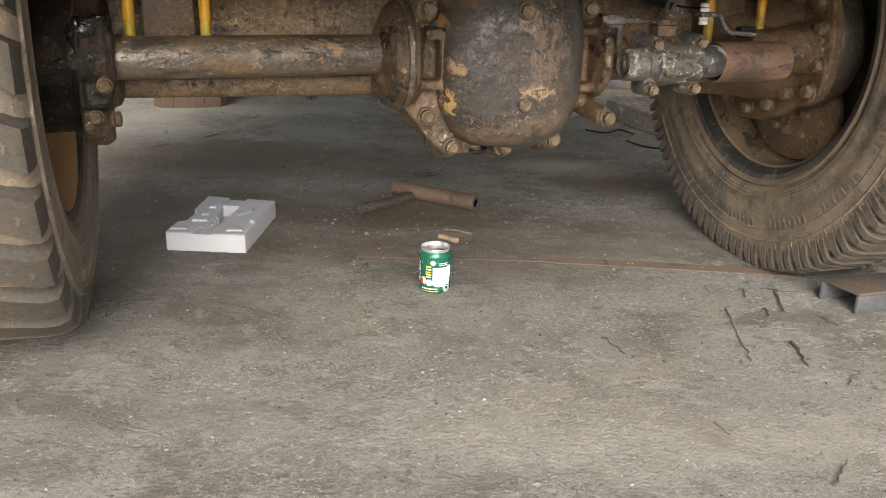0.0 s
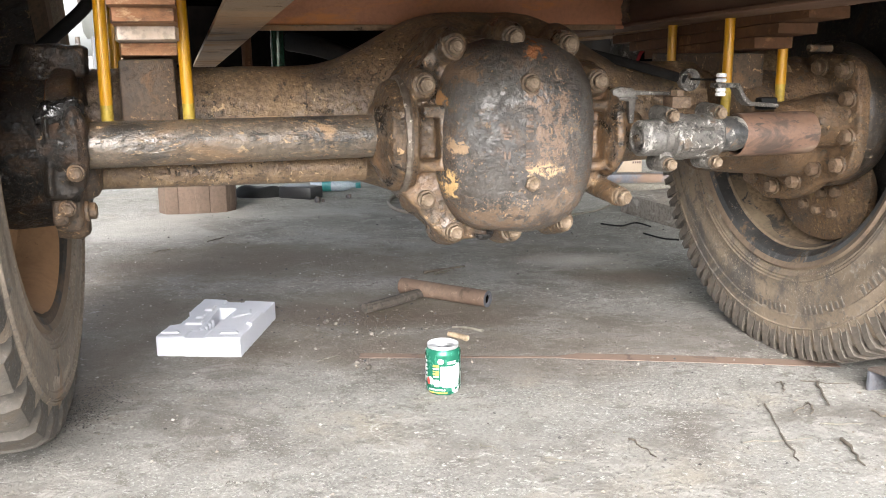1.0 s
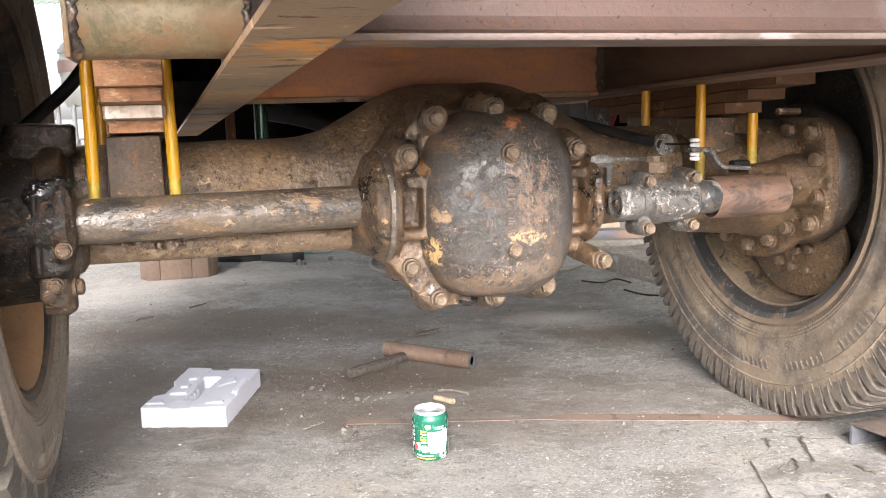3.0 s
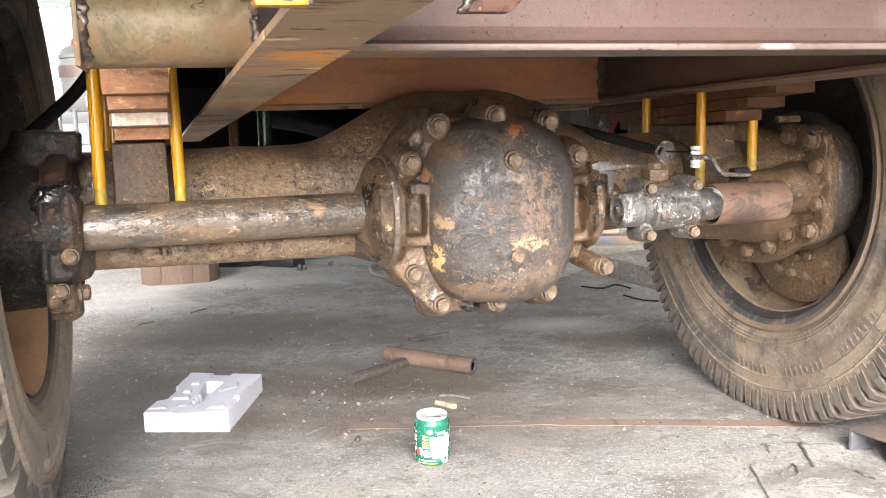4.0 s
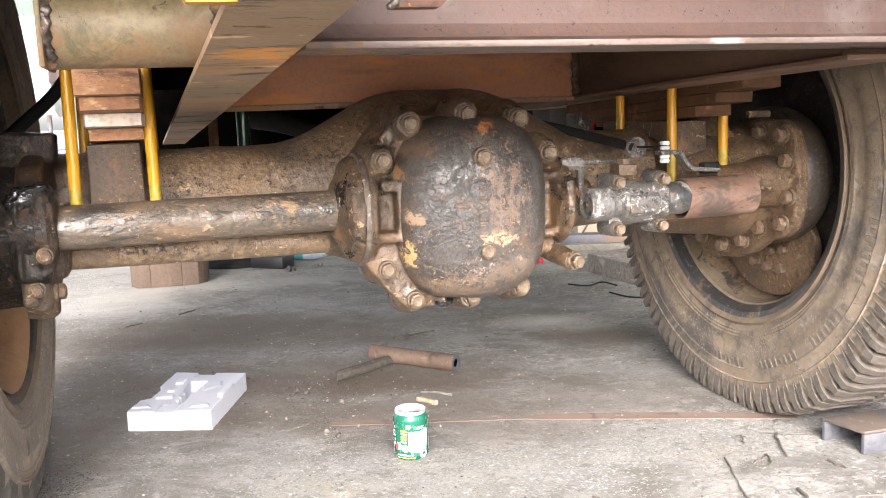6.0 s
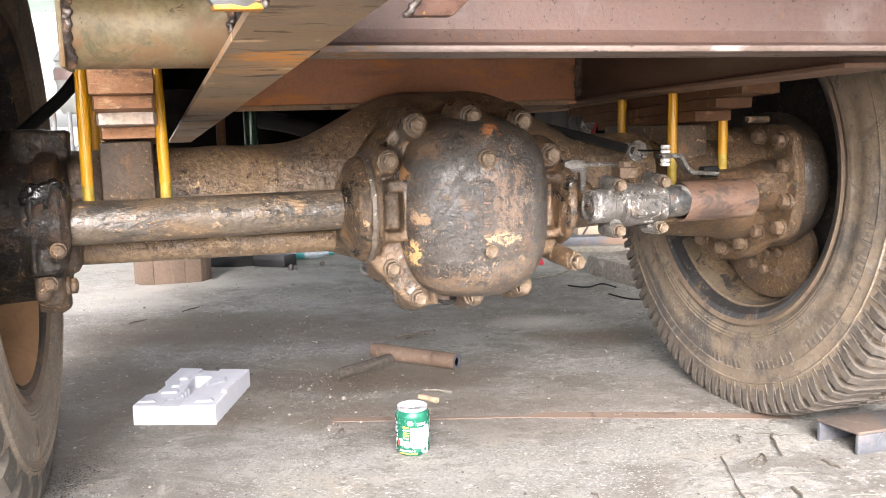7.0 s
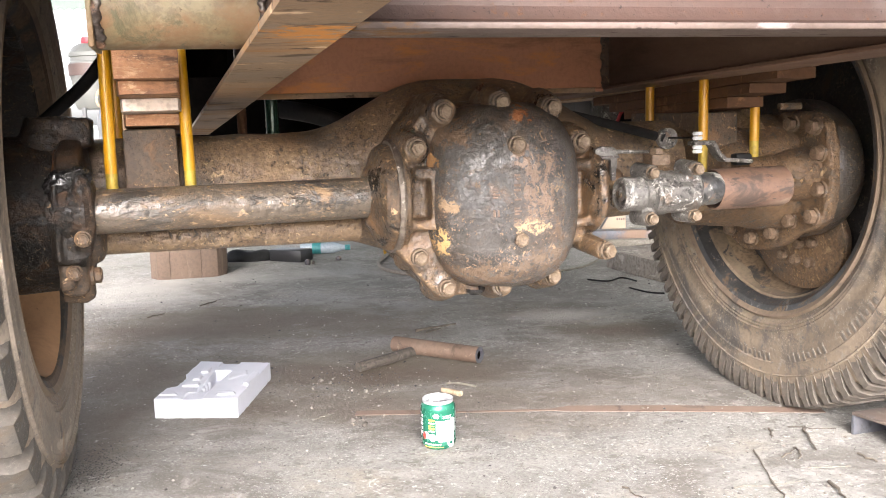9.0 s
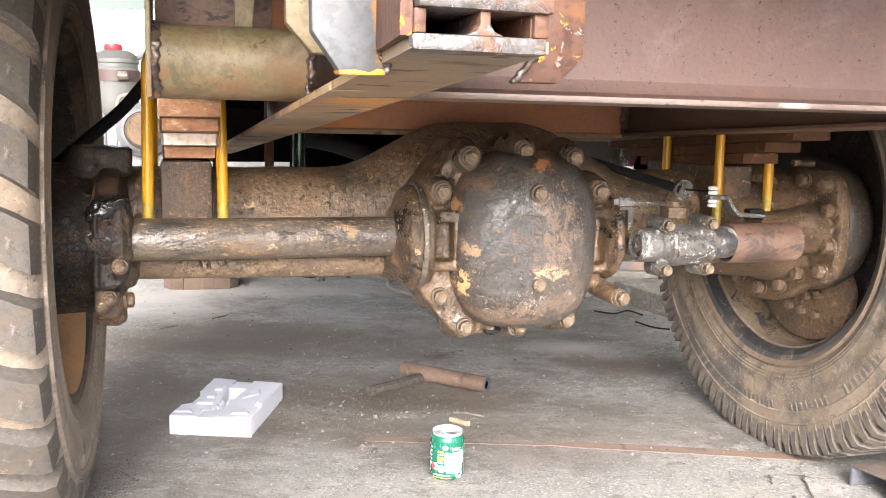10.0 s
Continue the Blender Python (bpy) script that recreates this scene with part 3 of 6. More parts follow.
M_WALL = surface("grimy_wall", (0.15, 0.142, 0.13), (0.26, 0.245, 0.225), 1.2, (), 0.95, spec=0.1)
M_GREENPIPE = plain("dark_green_pipe", (0.02, 0.06, 0.04), 0.15, 0.2)
M_BOTTLE = plain("clear_plastic_bottle", (0.36, 0.42, 0.46), 0.15)
M_TEAL = plain("teal_label", (0.03, 0.22, 0.22), 0.4)
M_BLACKBOX = plain("black_plastic", (0.012, 0.012, 0.013), 0.45)
M_LETTER = surface("raised_cast_relief", (0.13, 0.088, 0.064), (0.25, 0.172, 0.128), 26.0, (((0.055, 0.05, 0.047), 40.0, 0.40, 0.1, 0.5, 0.0),), 0.6, 0.05, 0.3)
M_BUTT = surface("crushed_paper", (0.288, 0.208, 0.124), (0.448, 0.376, 0.28), 60.0, (), 0.9)
M_GRIT = island_material("grit", [(0.05, 0.045, 0.04), (0.16, 0.14, 0.115), (0.34, 0.31, 0.27), (0.12, 0.10, 0.08), (0.42, 0.40, 0.36), (0.22, 0.19, 0.15)])
M_DARKGRIT = island_material("oily_grit", [(0.015, 0.014, 0.013), (0.05, 0.045, 0.04), (0.03, 0.028, 0.026), (0.12, 0.11, 0.10)], 0.6)


def stains(material, colour, spots):
    """Broad patches of one colour with ragged edges: (x, y, half width, half depth, strength)."""
    t = material.node_tree
    n, l = t.nodes, t.links
    bsdf = n["Principled BSDF"]
    base = bsdf.inputs["Base Color"].links[0].from_socket
    co = n.new("ShaderNodeTexCoord")
    ragged = n.new("ShaderNodeTexNoise")
    ragged.inputs["Scale"].default_value, ragged.inputs["Detail"].default_value, ragged.inputs["Roughness"].default_value = 5.0, 8.0, 0.65
    l.new(co.outputs["Object"], ragged.inputs["Vector"])
    for x, y, rx, ry, strength in spots:
        off = n.new("ShaderNodeVectorMath")
        off.operation = "SUBTRACT"
        off.inputs[1].default_value = (x, y, 0)
        l.new(co.outputs["Object"], off.inputs[0])
        at = n.new("ShaderNodeVectorMath")
        at.operation = "MULTIPLY"
        at.inputs[1].default_value = (1 / rx, 1 / ry, 0)
        l.new(off.outputs[0], at.inputs[0])
        far = n.new("ShaderNodeVectorMath")
        far.operation = "LENGTH"
        l.new(at.outputs[0], far.inputs[0])
        rim = n.new("ShaderNodeMath")
        rim.operation = "MULTIPLY_ADD"
        rim.inputs[1].default_value = 2.4
        l.new(ragged.outputs["Fac"], rim.inputs[0])
        l.new(far.outputs["Value"], rim.inputs[2])
        mask = n.new("ShaderNodeMapRange")
        mask.interpolation_type = "SMOOTHSTEP"
        for key, value in (("From Min", 2.7), ("From Max", 1.4), ("To Min", 0.0), ("To Max", strength)):
            mask.inputs[key].default_value = value
        l.new(rim.outputs[0], mask.inputs["Value"])
        mix = n.new("ShaderNodeMix")
        mix.data_type = "RGBA"
        mix.inputs[7].default_value = (*colour, 1.0)
        l.new(mask.outputs[0], mix.inputs[0])
        l.new(base, mix.inputs[6])
        base = mix.outputs[2]
    l.new(base, bsdf.inputs["Base Color"])


# patches paler than the concrete round them
stains(M_CONCRETE, (0.40, 0.375, 0.335), ((0.385, 2.95, 0.16, 0.07, 0.7), (-1.1, 3.5, 0.30, 0.25, 0.6), (-0.75, 3.75, 0.35, 0.12, 0.5), (0.25, 1.35, 0.5, 0.12, 0.4)))
# dark patches: oil stains with the soft shade under the truck painted in
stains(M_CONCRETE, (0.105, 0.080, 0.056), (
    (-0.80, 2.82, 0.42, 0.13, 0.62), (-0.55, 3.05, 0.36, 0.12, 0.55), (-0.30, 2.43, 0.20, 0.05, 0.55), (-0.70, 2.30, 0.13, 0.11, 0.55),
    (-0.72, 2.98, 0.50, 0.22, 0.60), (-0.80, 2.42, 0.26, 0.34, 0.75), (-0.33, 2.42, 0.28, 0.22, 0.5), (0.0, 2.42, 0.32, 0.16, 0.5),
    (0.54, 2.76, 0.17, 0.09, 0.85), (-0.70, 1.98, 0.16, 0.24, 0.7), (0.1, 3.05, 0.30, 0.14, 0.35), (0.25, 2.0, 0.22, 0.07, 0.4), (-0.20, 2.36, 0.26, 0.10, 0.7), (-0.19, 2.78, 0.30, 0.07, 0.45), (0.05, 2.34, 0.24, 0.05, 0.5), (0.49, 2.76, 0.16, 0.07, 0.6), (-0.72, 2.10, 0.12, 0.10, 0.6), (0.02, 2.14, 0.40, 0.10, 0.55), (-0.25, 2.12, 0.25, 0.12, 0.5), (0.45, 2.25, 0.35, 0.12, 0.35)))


# ---- mesh helpers ----
def part(name, bm, material, parent=None, label="", smooth=True, at=None):
    """Links a bmesh as one mesh object under a thing or a part."""
    me = bpy.data.meshes.new(name)
    bmesh.ops.recalc_face_normals(bm, faces=bm.faces)
    bm.to_mesh(me)
    bm.free()
    me.materials.append(material)
    if smooth:
        me.polygons.foreach_set("use_smooth", [True] * len(me.polygons))
        me.set_sharp_from_angle(angle=radians(30))
    ob = new(name, me)
    ob.parent = parent
    if at is not None:
        ob.matrix_basis = at
    if label:
        ob["label"] = label
    return ob


def again(ob, at, parent):
    """Another part on the same mesh."""
    o = new(ob.name.split(".")[0], ob.data)
    o.parent, o.matrix_basis = parent, at
    if "label" in ob:
        o["label"] = ob["label"]
    return o


def empty(name, at=None, parent=None):
    o = new(name)
    o.empty_display_size = 0.1
    o.parent = parent
    if at is not None:
        o.matrix_basis = at
    return o


def box(x0, x1, y0, y1, z0, z1, bevel=0.004, segments=2, bm=None):
    bm = bm or bmesh.new()
    m = Matrix.Translation(((x0 + x1) / 2, (y0 + y1) / 2, (z0 + z1) / 2)) @ Matrix.Diagonal((x1 - x0, y1 - y0, z1 - z0, 1))
    made = bmesh.ops.create_cube(bm, size=1.0, matrix=m)
    if bevel:
        edges = {e for v in made["verts"] for e in v.link_edges}
        bmesh.ops.bevel(bm, geom=list(edges), offset=bevel, segments=segments, affect="EDGES", profile=0.5)
    return bm


AXES = {"x": Matrix.Rotation(radians(90), 4, "Y"), "y": Matrix.Rotation(radians(-90), 4, "X"), "z": Matrix.Identity(4)}


def lathe(profile, axis="x", centre=(0, 0, 0), n=48, bm=None, squash=(1, 1), closed=False, m=None):
    """Turns (along, radius) pairs about an axis through centre."""
    bm = bm or bmesh.new()
    turn = m if m is not None else Matrix.Translation(centre) @ AXES[axis]
    rings = []
    for a, r in profile:
        if r < 1e-6:
            rings.append([bm.verts.new(turn @ Vector((0, 0, a)))])
        else:
            rings.append([bm.verts.new(turn @ Vector((r * squash[0] * math.cos(2 * math.pi * i / n), r * squash[1] * math.sin(2 * math.pi * i / n), a))) for i in range(n)])
    pairs = list(zip(rings, rings[1:]))
    if closed:
        pairs.append((rings[-1], rings[0]))
    for p, q in pairs:
        for i in range(n):
            j = (i + 1) % n
            if len(p) == 1 and len(q) == 1:
                continue
            if len(p) == 1:
                bm.faces.new((p[0], q[i], q[j]))
            elif len(q) == 1:
                bm.faces.new((p[i], p[j], q[0]))
            else:
                bm.faces.new((p[i], p[j], q[j], q[i]))
    return bm


def prism(points, axis, a, b, bevel=0.003, bm=None):
    """Extrudes a flat outline from a to b. axis y: points are (x, z); axis x: (y, z); axis z: (x, y)."""
    bm = bm or bmesh.new()

    def at(p, s):
        return {"y": (p[0], s, p[1]), "x": (s, p[0], p[1]), "z": (p[0], p[1], s)}[axis]

    lo = [bm.verts.new(at(p, a)) for p in points]
    hi = [bm.verts.new(at(p, b)) for p in points]
    k = len(points)
    faces = [bm.faces.new(lo), bm.faces.new(hi)] + [bm.faces.new((lo[i], lo[(i + 1) % k], hi[(i + 1) % k], hi[i])) for i in range(k)]
    if bevel:
        edges = {e for f in faces for e in f.edges}
        bmesh.ops.recalc_face_normals(bm, faces=faces)
        bmesh.ops.bevel(bm, geom=list(edges), offset=bevel, segments=2, affect="EDGES", profile=0.5)
    return bm


def tube(points, radius, n=12, bm=None, taper=1.0, wobble=0.0, caps=True):
    """A round rod along a path of points."""
    bm = bm or bmesh.new()
    pts = [Vector(p) for p in points]
    rings = []
    side = None
    for i, p in enumerate(pts):
        d = (pts[min(i + 1, len(pts) - 1)] - pts[max(i - 1, 0)]).normalized()
        ref = Vector((0, 0, 1)) if abs(d.z) < 0.9 else Vector((1, 0, 0))
        side = d.cross(ref).normalized() if side is None else (side - d * side.dot(d)).normalized()
        up = side.cross(d)
        r = radius * (1 + (taper - 1) * i / max(len(pts) - 1, 1)) * (1 + wobble * random.uniform(-1, 1))
        rings.append([bm.verts.new(p + (side * math.cos(2 * math.pi * k / n) + up * math.sin(2 * math.pi * k / n)) * r) for k in range(n)])
    for p, q in zip(rings, rings[1:]):
        for k in range(n):
            bm.faces.new((p[k], p[(k + 1) % n], q[(k + 1) % n], q[k]))
    if caps:
        bm.faces.new(rings[0])
        bm.faces.new(rings[-1])
    return bm


def curve_points(points, steps=8):
    """A smooth path through the points."""
    p = [Vector(points[0])] + [Vector(q) for q in points] + [Vector(points[-1])]
    out = []
    for i in range(1, len(p) - 2):
        for s in range(steps):
            t = s / steps
            a, b, c, d = p[i - 1], p[i], p[i + 1], p[i + 2]
            out.append(0.5 * ((2 * b) + (c - a) * t + (2 * a - 5 * b + 4 * c - d) * t * t + (3 * b - a - 3 * c + d) * t ** 3))
    out.append(p[-2])
    return out


def hex_bolt(r=0.0112, head=0.0095, washer=0.0148):
    """A worn hexagon head on a flange washer, along +z."""
    bm = bmesh.new()
    lathe([(-0.004, 0), (-0.004, washer), (0.0016, washer), (0.003, washer * 0.94), (0.003, r)], "z", n=24, bm=bm)
    pts = [(r * 1.12 * math.cos(math.pi * i / 3), r * 1.12 * math.sin(math.pi * i / 3)) for i in range(6)]
    prism(pts, "z", 0.003, 0.003 + head, 0.0020, bm=bm)
    lathe([(head + 0.003, r * 0.80), (head + 0.0042, r * 0.70), (head + 0.0036, r * 0.50), (head + 0.0036, 0)], "z", n=14, bm=bm)
    return dent(bm, 0.0007, 160)


def dent(bm, amount, scale):
    """Uneven cast or worn surface."""
    for v in bm.verts:
        v.co += noise.noise_vector(v.co * scale) * amount
    return bm


def cast(name, pieces, material, parent, label="", voxel=0.003, smooth=4, rough=((0.0016, 30), (0.0007, 110))):
    """One rough casting out of overlapping closed pieces, with filleted joints."""
    whole = bmesh.new()
    for p in pieces:
        bmesh.ops.recalc_face_normals(p, faces=p.faces)
        me = bpy.data.meshes.new("piece")
        p.to_mesh(me)
        p.free()
        whole.from_mesh(me)
        bpy.data.meshes.remove(me)
    me = bpy.data.meshes.new("pieces")
    whole.to_mesh(me)
    whole.free()
    ob = new("pieces", me)
    mod = ob.modifiers.new("remesh", "REMESH")
    mod.mode, mod.voxel_size = "VOXEL", voxel
    sm = ob.modifiers.new("smooth", "SMOOTH")
    sm.factor, sm.iterations = 0.5, smooth
    done = ob.evaluated_get(bpy.context.evaluated_depsgraph_get())
    bm = bmesh.new()
    bm.from_mesh(done.to_mesh())
    done.to_mesh_clear()
    bpy.data.objects.remove(ob)
    bpy.data.meshes.remove(me)
    for amount, scale in rough:
        dent(bm, amount, scale)
    return part(name, bm, material, parent, label)


# ---- setting ----
bm = bmesh.new()
bmesh.ops.create_grid(bm, x_segments=2, y_segments=2, size=400)
ground = tagged(part("ground", bm, M_CONCRETE, smooth=False), "dusty grey concrete floor with oil stains and painted shade", "floor", kind="structure")

# roof out of view; its front and left edges set how much sky enters
bm = bmesh.new()
for i in range(118):
    x0 = -3.2 + i * 0.12
    for a, b, za, zb in ((0, 0.06, 0, 0.035), (0.06, 0.12, 0.035, 0)):
        vs = [bm.verts.new(p) for p in ((x0 + a, 0.6, 3.6 + za), (x0 + b, 0.6, 3.6 + zb), (x0 + b, 24, 3.6 + zb), (x0 + a, 24, 3.6 + za))]
        bm.faces.new(vs)
tagged(part("roof", bm, M_ROOF, smooth=False), "unseen greenish corrugated shed roof, sized to limit sky light", "roof", kind="structure")

# added wall: covers the sky behind the truck and cuts light from there
bm = box(0.4, 9.0, 9.0, 9.15, 0.0, 3.6, 0)
tagged(part("wall_back", bm, M_WALL, smooth=False), "grey rear wall added to hide the sky behind", "wall", kind="structure")

bm = bmesh.new()
for i in range(40):
    x0 = -9.0 + i * 0.15
    for a, b, za, zb in ((0, 0.075, 0, 0.04), (0.075, 0.15, 0.04, 0)):
        vs = [bm.verts.new(p) for p in ((x0 + a, 15.0, 2.45 + za), (x0 + b, 15.0, 2.45 + zb), (x0 + b, 17.5, 3.1 + zb), (x0 + a, 17.5, 3.1 + za))]
        bm.faces.new(vs)
tagged(part("roof_lean_to", bm, M_EAVE, smooth=False), "low greenish corrugated roof edge beyond the yard", "roof", kind="structure")

# ---- truck: local x along the axle, local y towards the rear ----
truck = tagged(empty("truck", pose(0.126, 1.70, 0, 0, 0, 17)), "old rusty truck with exposed front axle on concrete", "truck")


def chassis_z(v):
    return 0.695 - 0.036 * (v + 0.4)


# axle housing: two tubes swelling into a banjo round the differential
AX_V, AX_Z = 0.25, 0.503
bm = bmesh.new()
rings = []
for i in range(61):
    u = -0.625 + 1.215 * i / 60
    s = 0.5 - 0.5 * math.cos(math.pi * min(1, max(0, (0.30 - abs(u - 0.02)) / 0.24)))
    h_up, h_dn, d = 0.092 + 0.088 * s, 0.090 + 0.055 * s, 0.088 + 0.06 * s
    if u > 0.44:
        g = (u - 0.44) / 0.15
        h_up, h_dn, d = h_up + 0.03 * g, h_dn + 0.035 * g, d + 0.05 * g
    ring = []
    for j in range(32):
        a = 2 * math.pi * j / 32
        c, sn = math.cos(a), math.sin(a)
        e = 0.8
        y = AX_V + d * math.copysign(abs(c) ** e, c)
        z = AX_Z + (h_up if sn > 0 else h_dn) * math.copysign(abs(sn) ** e, sn)
        ring.append(bm.verts.new((u, y, z)))
    rings.append(ring)
for p, q in zip(rings, rings[1:]):
    for j in range(32):
        bm.faces.new((p[j], p[(j + 1) % 32], q[(j + 1) % 32], q[j]))
bm.faces.new(rings[0])
bm.faces.new(rings[-1])
dent(bm, 0.003, 14)
axle = part("axle_housing", bm, M_HOUSING, truck, "rusty brown cast axle housing swelling round the differential")

bm = tube([(-0.612, 0.150, 0.4385), (-0.45, 0.142, 0.4385), (-0.30, 0.138, 0.4375), (-0.20, 0.145, 0.4360)], 0.0235, 20)
part("lower_rib", dent(bm, 0.0018, 24), M_HOUSING, axle, "rusty rounded rib along the axle")

# differential carrier and its domed cover
outline = [(-0.172, 0.412), (-0.092, 0.324), (0.108, 0.328), (0.158, 0.40), (0.165, 0.55), (0.112, 0.640), (-0.105, 0.640), (-0.165, 0.565)]
COVER_BOLTS = [(-0.130, 0.002, 0.569), (-0.125, 0.026, 0.394), (-0.087, -0.004, 0.624), (0.006, -0.004, 0.636), (0.092, -0.008, 0.626), (0.144, -0.006, 0.570),
               (-0.081, 0.024, 0.341), (0.015, 0.024, 0.338), (0.102, 0.022, 0.347)]
pieces = [prism(outline, "y", 0.044, 0.20, 0.012)]
for u, v, z in COVER_BOLTS:
    pieces.append(lathe([(-0.06, 0), (-0.06, 0.034), (-0.016, 0.0235), (-0.002, 0.0185), (-0.002, 0)], m=pose(u, v, z, 90, 0, 0), n=24))
pieces.append(lathe([(-0.036, 0.0), (-0.036, 0.044), (-0.028, 0.056), (-0.018, 0.079), (-0.006, 0.086), (0.02, 0.086), (0.03, 0.05), (0.03, 0)], "x", (-0.165, 0.070, 0.490), 40))
pieces.append(prism([(-0.158, 0.425), (-0.10, 0.365), (-0.06, 0.36), (-0.06, 0.625), (-0.10, 0.61), (-0.155, 0.565)], "y", 0.030, 0.08, 0.006))
pieces.append(prism([(0.09, 0.36), (0.125, 0.37), (0.172, 0.425), (0.172, 0.555), (0.13, 0.60), (0.09, 0.61)], "y", 0.026, 0.10, 0.008))
pieces.append(prism([(-0.172, 0.418), (-0.155, 0.396), (-0.096, 0.325), (-0.02, 0.326), (-0.04, 0.38), (-0.11, 0.46), (-0.15, 0.46)], "y", 0.029, 0.08, 0.005))
for u0, u1, z0, z1 in ((-0.135, -0.088, 0.520, 0.538), (-0.145, -0.085, 0.440, 0.456), (-0.110, -0.092, 0.446, 0.532), (0.10, 0.165, 0.525, 0.54), (0.10, 0.165, 0.43, 0.445)):
    pieces.append(box(u0, u1, -0.002, 0.04, z0, z1, 0.004))
pieces.append(prism([(-0.165, 0.55), (-0.095, 0.655), (-0.075, 0.650), (-0.140, 0.545)], "y", 0.022, 0.16, 0.004))
pieces.append(lathe([(-0.012, 0), (-0.012, 0.05), (-0.004, 0.072), (0.004, 0.074), (0.010, 0.070), (0.02, 0.045), (0.04, 0.036), (0.06, 0.034), (0.06, 0)], "x", (0.172, 0.04, 0.487), 36))
pieces.append(tube([(0.14, 0.10, 0.415), (0.165, 0.05, 0.40), (0.180, -0.02, 0.390)], 0.0165, 16))
carrier = cast("differential_carrier", pieces, M_OILY, truck, "oily angular cast carrier with bolt bosses", 0.003, 4)

bm = bmesh.new()
NU, NW = 40, 28
grid = []
for i in range(NU + 1):
    th = -math.pi / 2 + math.pi * i / NU
    row = []
    for j in range(NW + 1):
        ph = -math.pi / 2 + math.pi * j / NW
        c, s = math.cos(th), math.sin(th)
        cp, sp = math.cos(ph), math.sin(ph)
        su = math.copysign(abs(s) ** 0.82, s)
        sz = math.copysign(abs(sp) ** 0.72, sp)
        u = 0.016 + 0.128 * su * (abs(cp) ** 0.68 if cp > 0 else 0)
        z = 0.487 + 0.150 * sz
        v = 0.05 - 0.118 * (abs(c) ** 0.74) * (abs(cp) ** 0.62)
        row.append(bm.verts.new((u, v, z)))
    grid.append(row)
for i in range(NU):
    for j in range(NW):
        bm.faces.new((grid[i][j], grid[i + 1][j], grid[i + 1][j + 1], grid[i][j + 1]))
bmesh.ops.remove_doubles(bm, verts=bm.verts, dist=0.0004)
dent(bm, 0.0025, 22)
cover = part("differential_cover", bm, M_COVER, truck, "domed black cover with peeling paint, rust and tan dirt")

bolt = part("bolt", hex_bolt(), M_BOLT, carrier, "worn hexagon bolt", at=pose(*COVER_BOLTS[0], 90, 0, 0))
for u, v, z in COVER_BOLTS[1:]:
    again(bolt, pose(u, v, z, 90, 0, 0) @ pose(0, 0, 0, 0, 0, random.uniform(0, 60)), carrier)
for u, v, z in ((0.010, -0.062, 0.571), (0.014, -0.058, 0.425)):
    again(bolt, pose(u, v, z, 90, 0, 0) @ pose(0, 0, 0, 0, 0, 20), cover)

# raised casting marks on the cover, worn past reading
def cover_v(u, z):
    return 0.05 - 0.118 * (1 - (abs(u - 0.016) / 0.128) ** 2.44) ** 0.37 * (1 - (abs(z - 0.487) / 0.15) ** 2.78) ** 0.31


def mark(paths, w, h):
    """A worn raised mark as rounded bars in the xz plane."""
    bm = bmesh.new()
    for p in paths:
        tube([(x * w, 0.0, z * h) for x, z in p], w * 0.17, 6, bm=bm)
    for v in bm.verts:
        v.co.y *= 0.7
    return dent(bm, w * 0.05, 300)


STROKES = ([[(-0.5, -0.3), (0.5, -0.3)], [(-0.5, 0.3), (0.5, 0.3)]], [[(-0.3, -0.5), (-0.3, 0.5)], [(0.3, -0.5), (0.3, 0.5)]], [[(-0.5, 0.0), (0.5, 0.0)]],
           [[(-0.5, -0.4), (0.2, -0.4)], [(-0.5, 0.0), (0.5, 0.0)], [(-0.5, 0.4), (0.2, 0.4)]], [[(-0.4, 0.1), (0.4, 0.1)], [(-0.1, -0.4), (0.4, -0.4)]])
marks = {}
rng = random.Random(4)
for u, w, h, z, zb, pitch in ((-0.026, 0.011, 0.011, 0.468, 0.502, 0.0285), (0.0075, 0.011, 0.0125, 0.452, 0.541, 0.0180), (0.0285, 0.0062, 0.0072, 0.455, 0.545, 0.0118), (0.054, 0.0055, 0.0062, 0.462, 0.540, 0.0100)):
    while z < zb:
        k = (rng.randrange(5), w)
        at = pose(u + rng.uniform(-0.0006, 0.0006), cover_v(u, z) - 0.0002, z, 0, 0, (u - 0.016) * 200)
        if k in marks:
            again(marks[k], at, cover)
        else:
            marks[k] = part("casting_mark", mark(STROKES[k[0]], w, h), M_LETTER, cover, "raised worn casting mark", at=at)
        z += pitch
part("drain_plug", dent(lathe([(-0.004, 0.016), (0.002, 0.015), (0.006, 0.008), (0.008, 0.0)], "z", m=pose(-0.035, 0.02, 0.334, 180, 0, 0), n=16), 0.002, 120), M_GREASE, cover, "oil-wet drain plug")

bm = lathe([(-0.0065, 0.0905), (0.0, 0.0925), (0.004, 0.0905), (0.004, 0.08), (-0.0065, 0.08)], "x", (-0.158, 0.070, 0.490), 48, closed=True)
part("gasket", dent(bm, 0.0022, 90), M_GASKET, carrier, "squeezed grimy gasket ring")
again(bolt, pose(0.181, -0.022, 0.390, 90, 0, 15), carrier)

# front left tube
bm = tube([(-0.625, 0.045, 0.493), (-0.40, 0.052, 0.492), (-0.17, 0.06, 0.492)], 0.0325, 24)
part("tie_tube", dent(bm, 0.001, 30), M_TUBE, truck, "greasy dark tube with rust flecks beside the axle")

# right steering cylinder: end cap, clamp body, square plate, ears and neck
CV, CZ = -0.055, 0.485
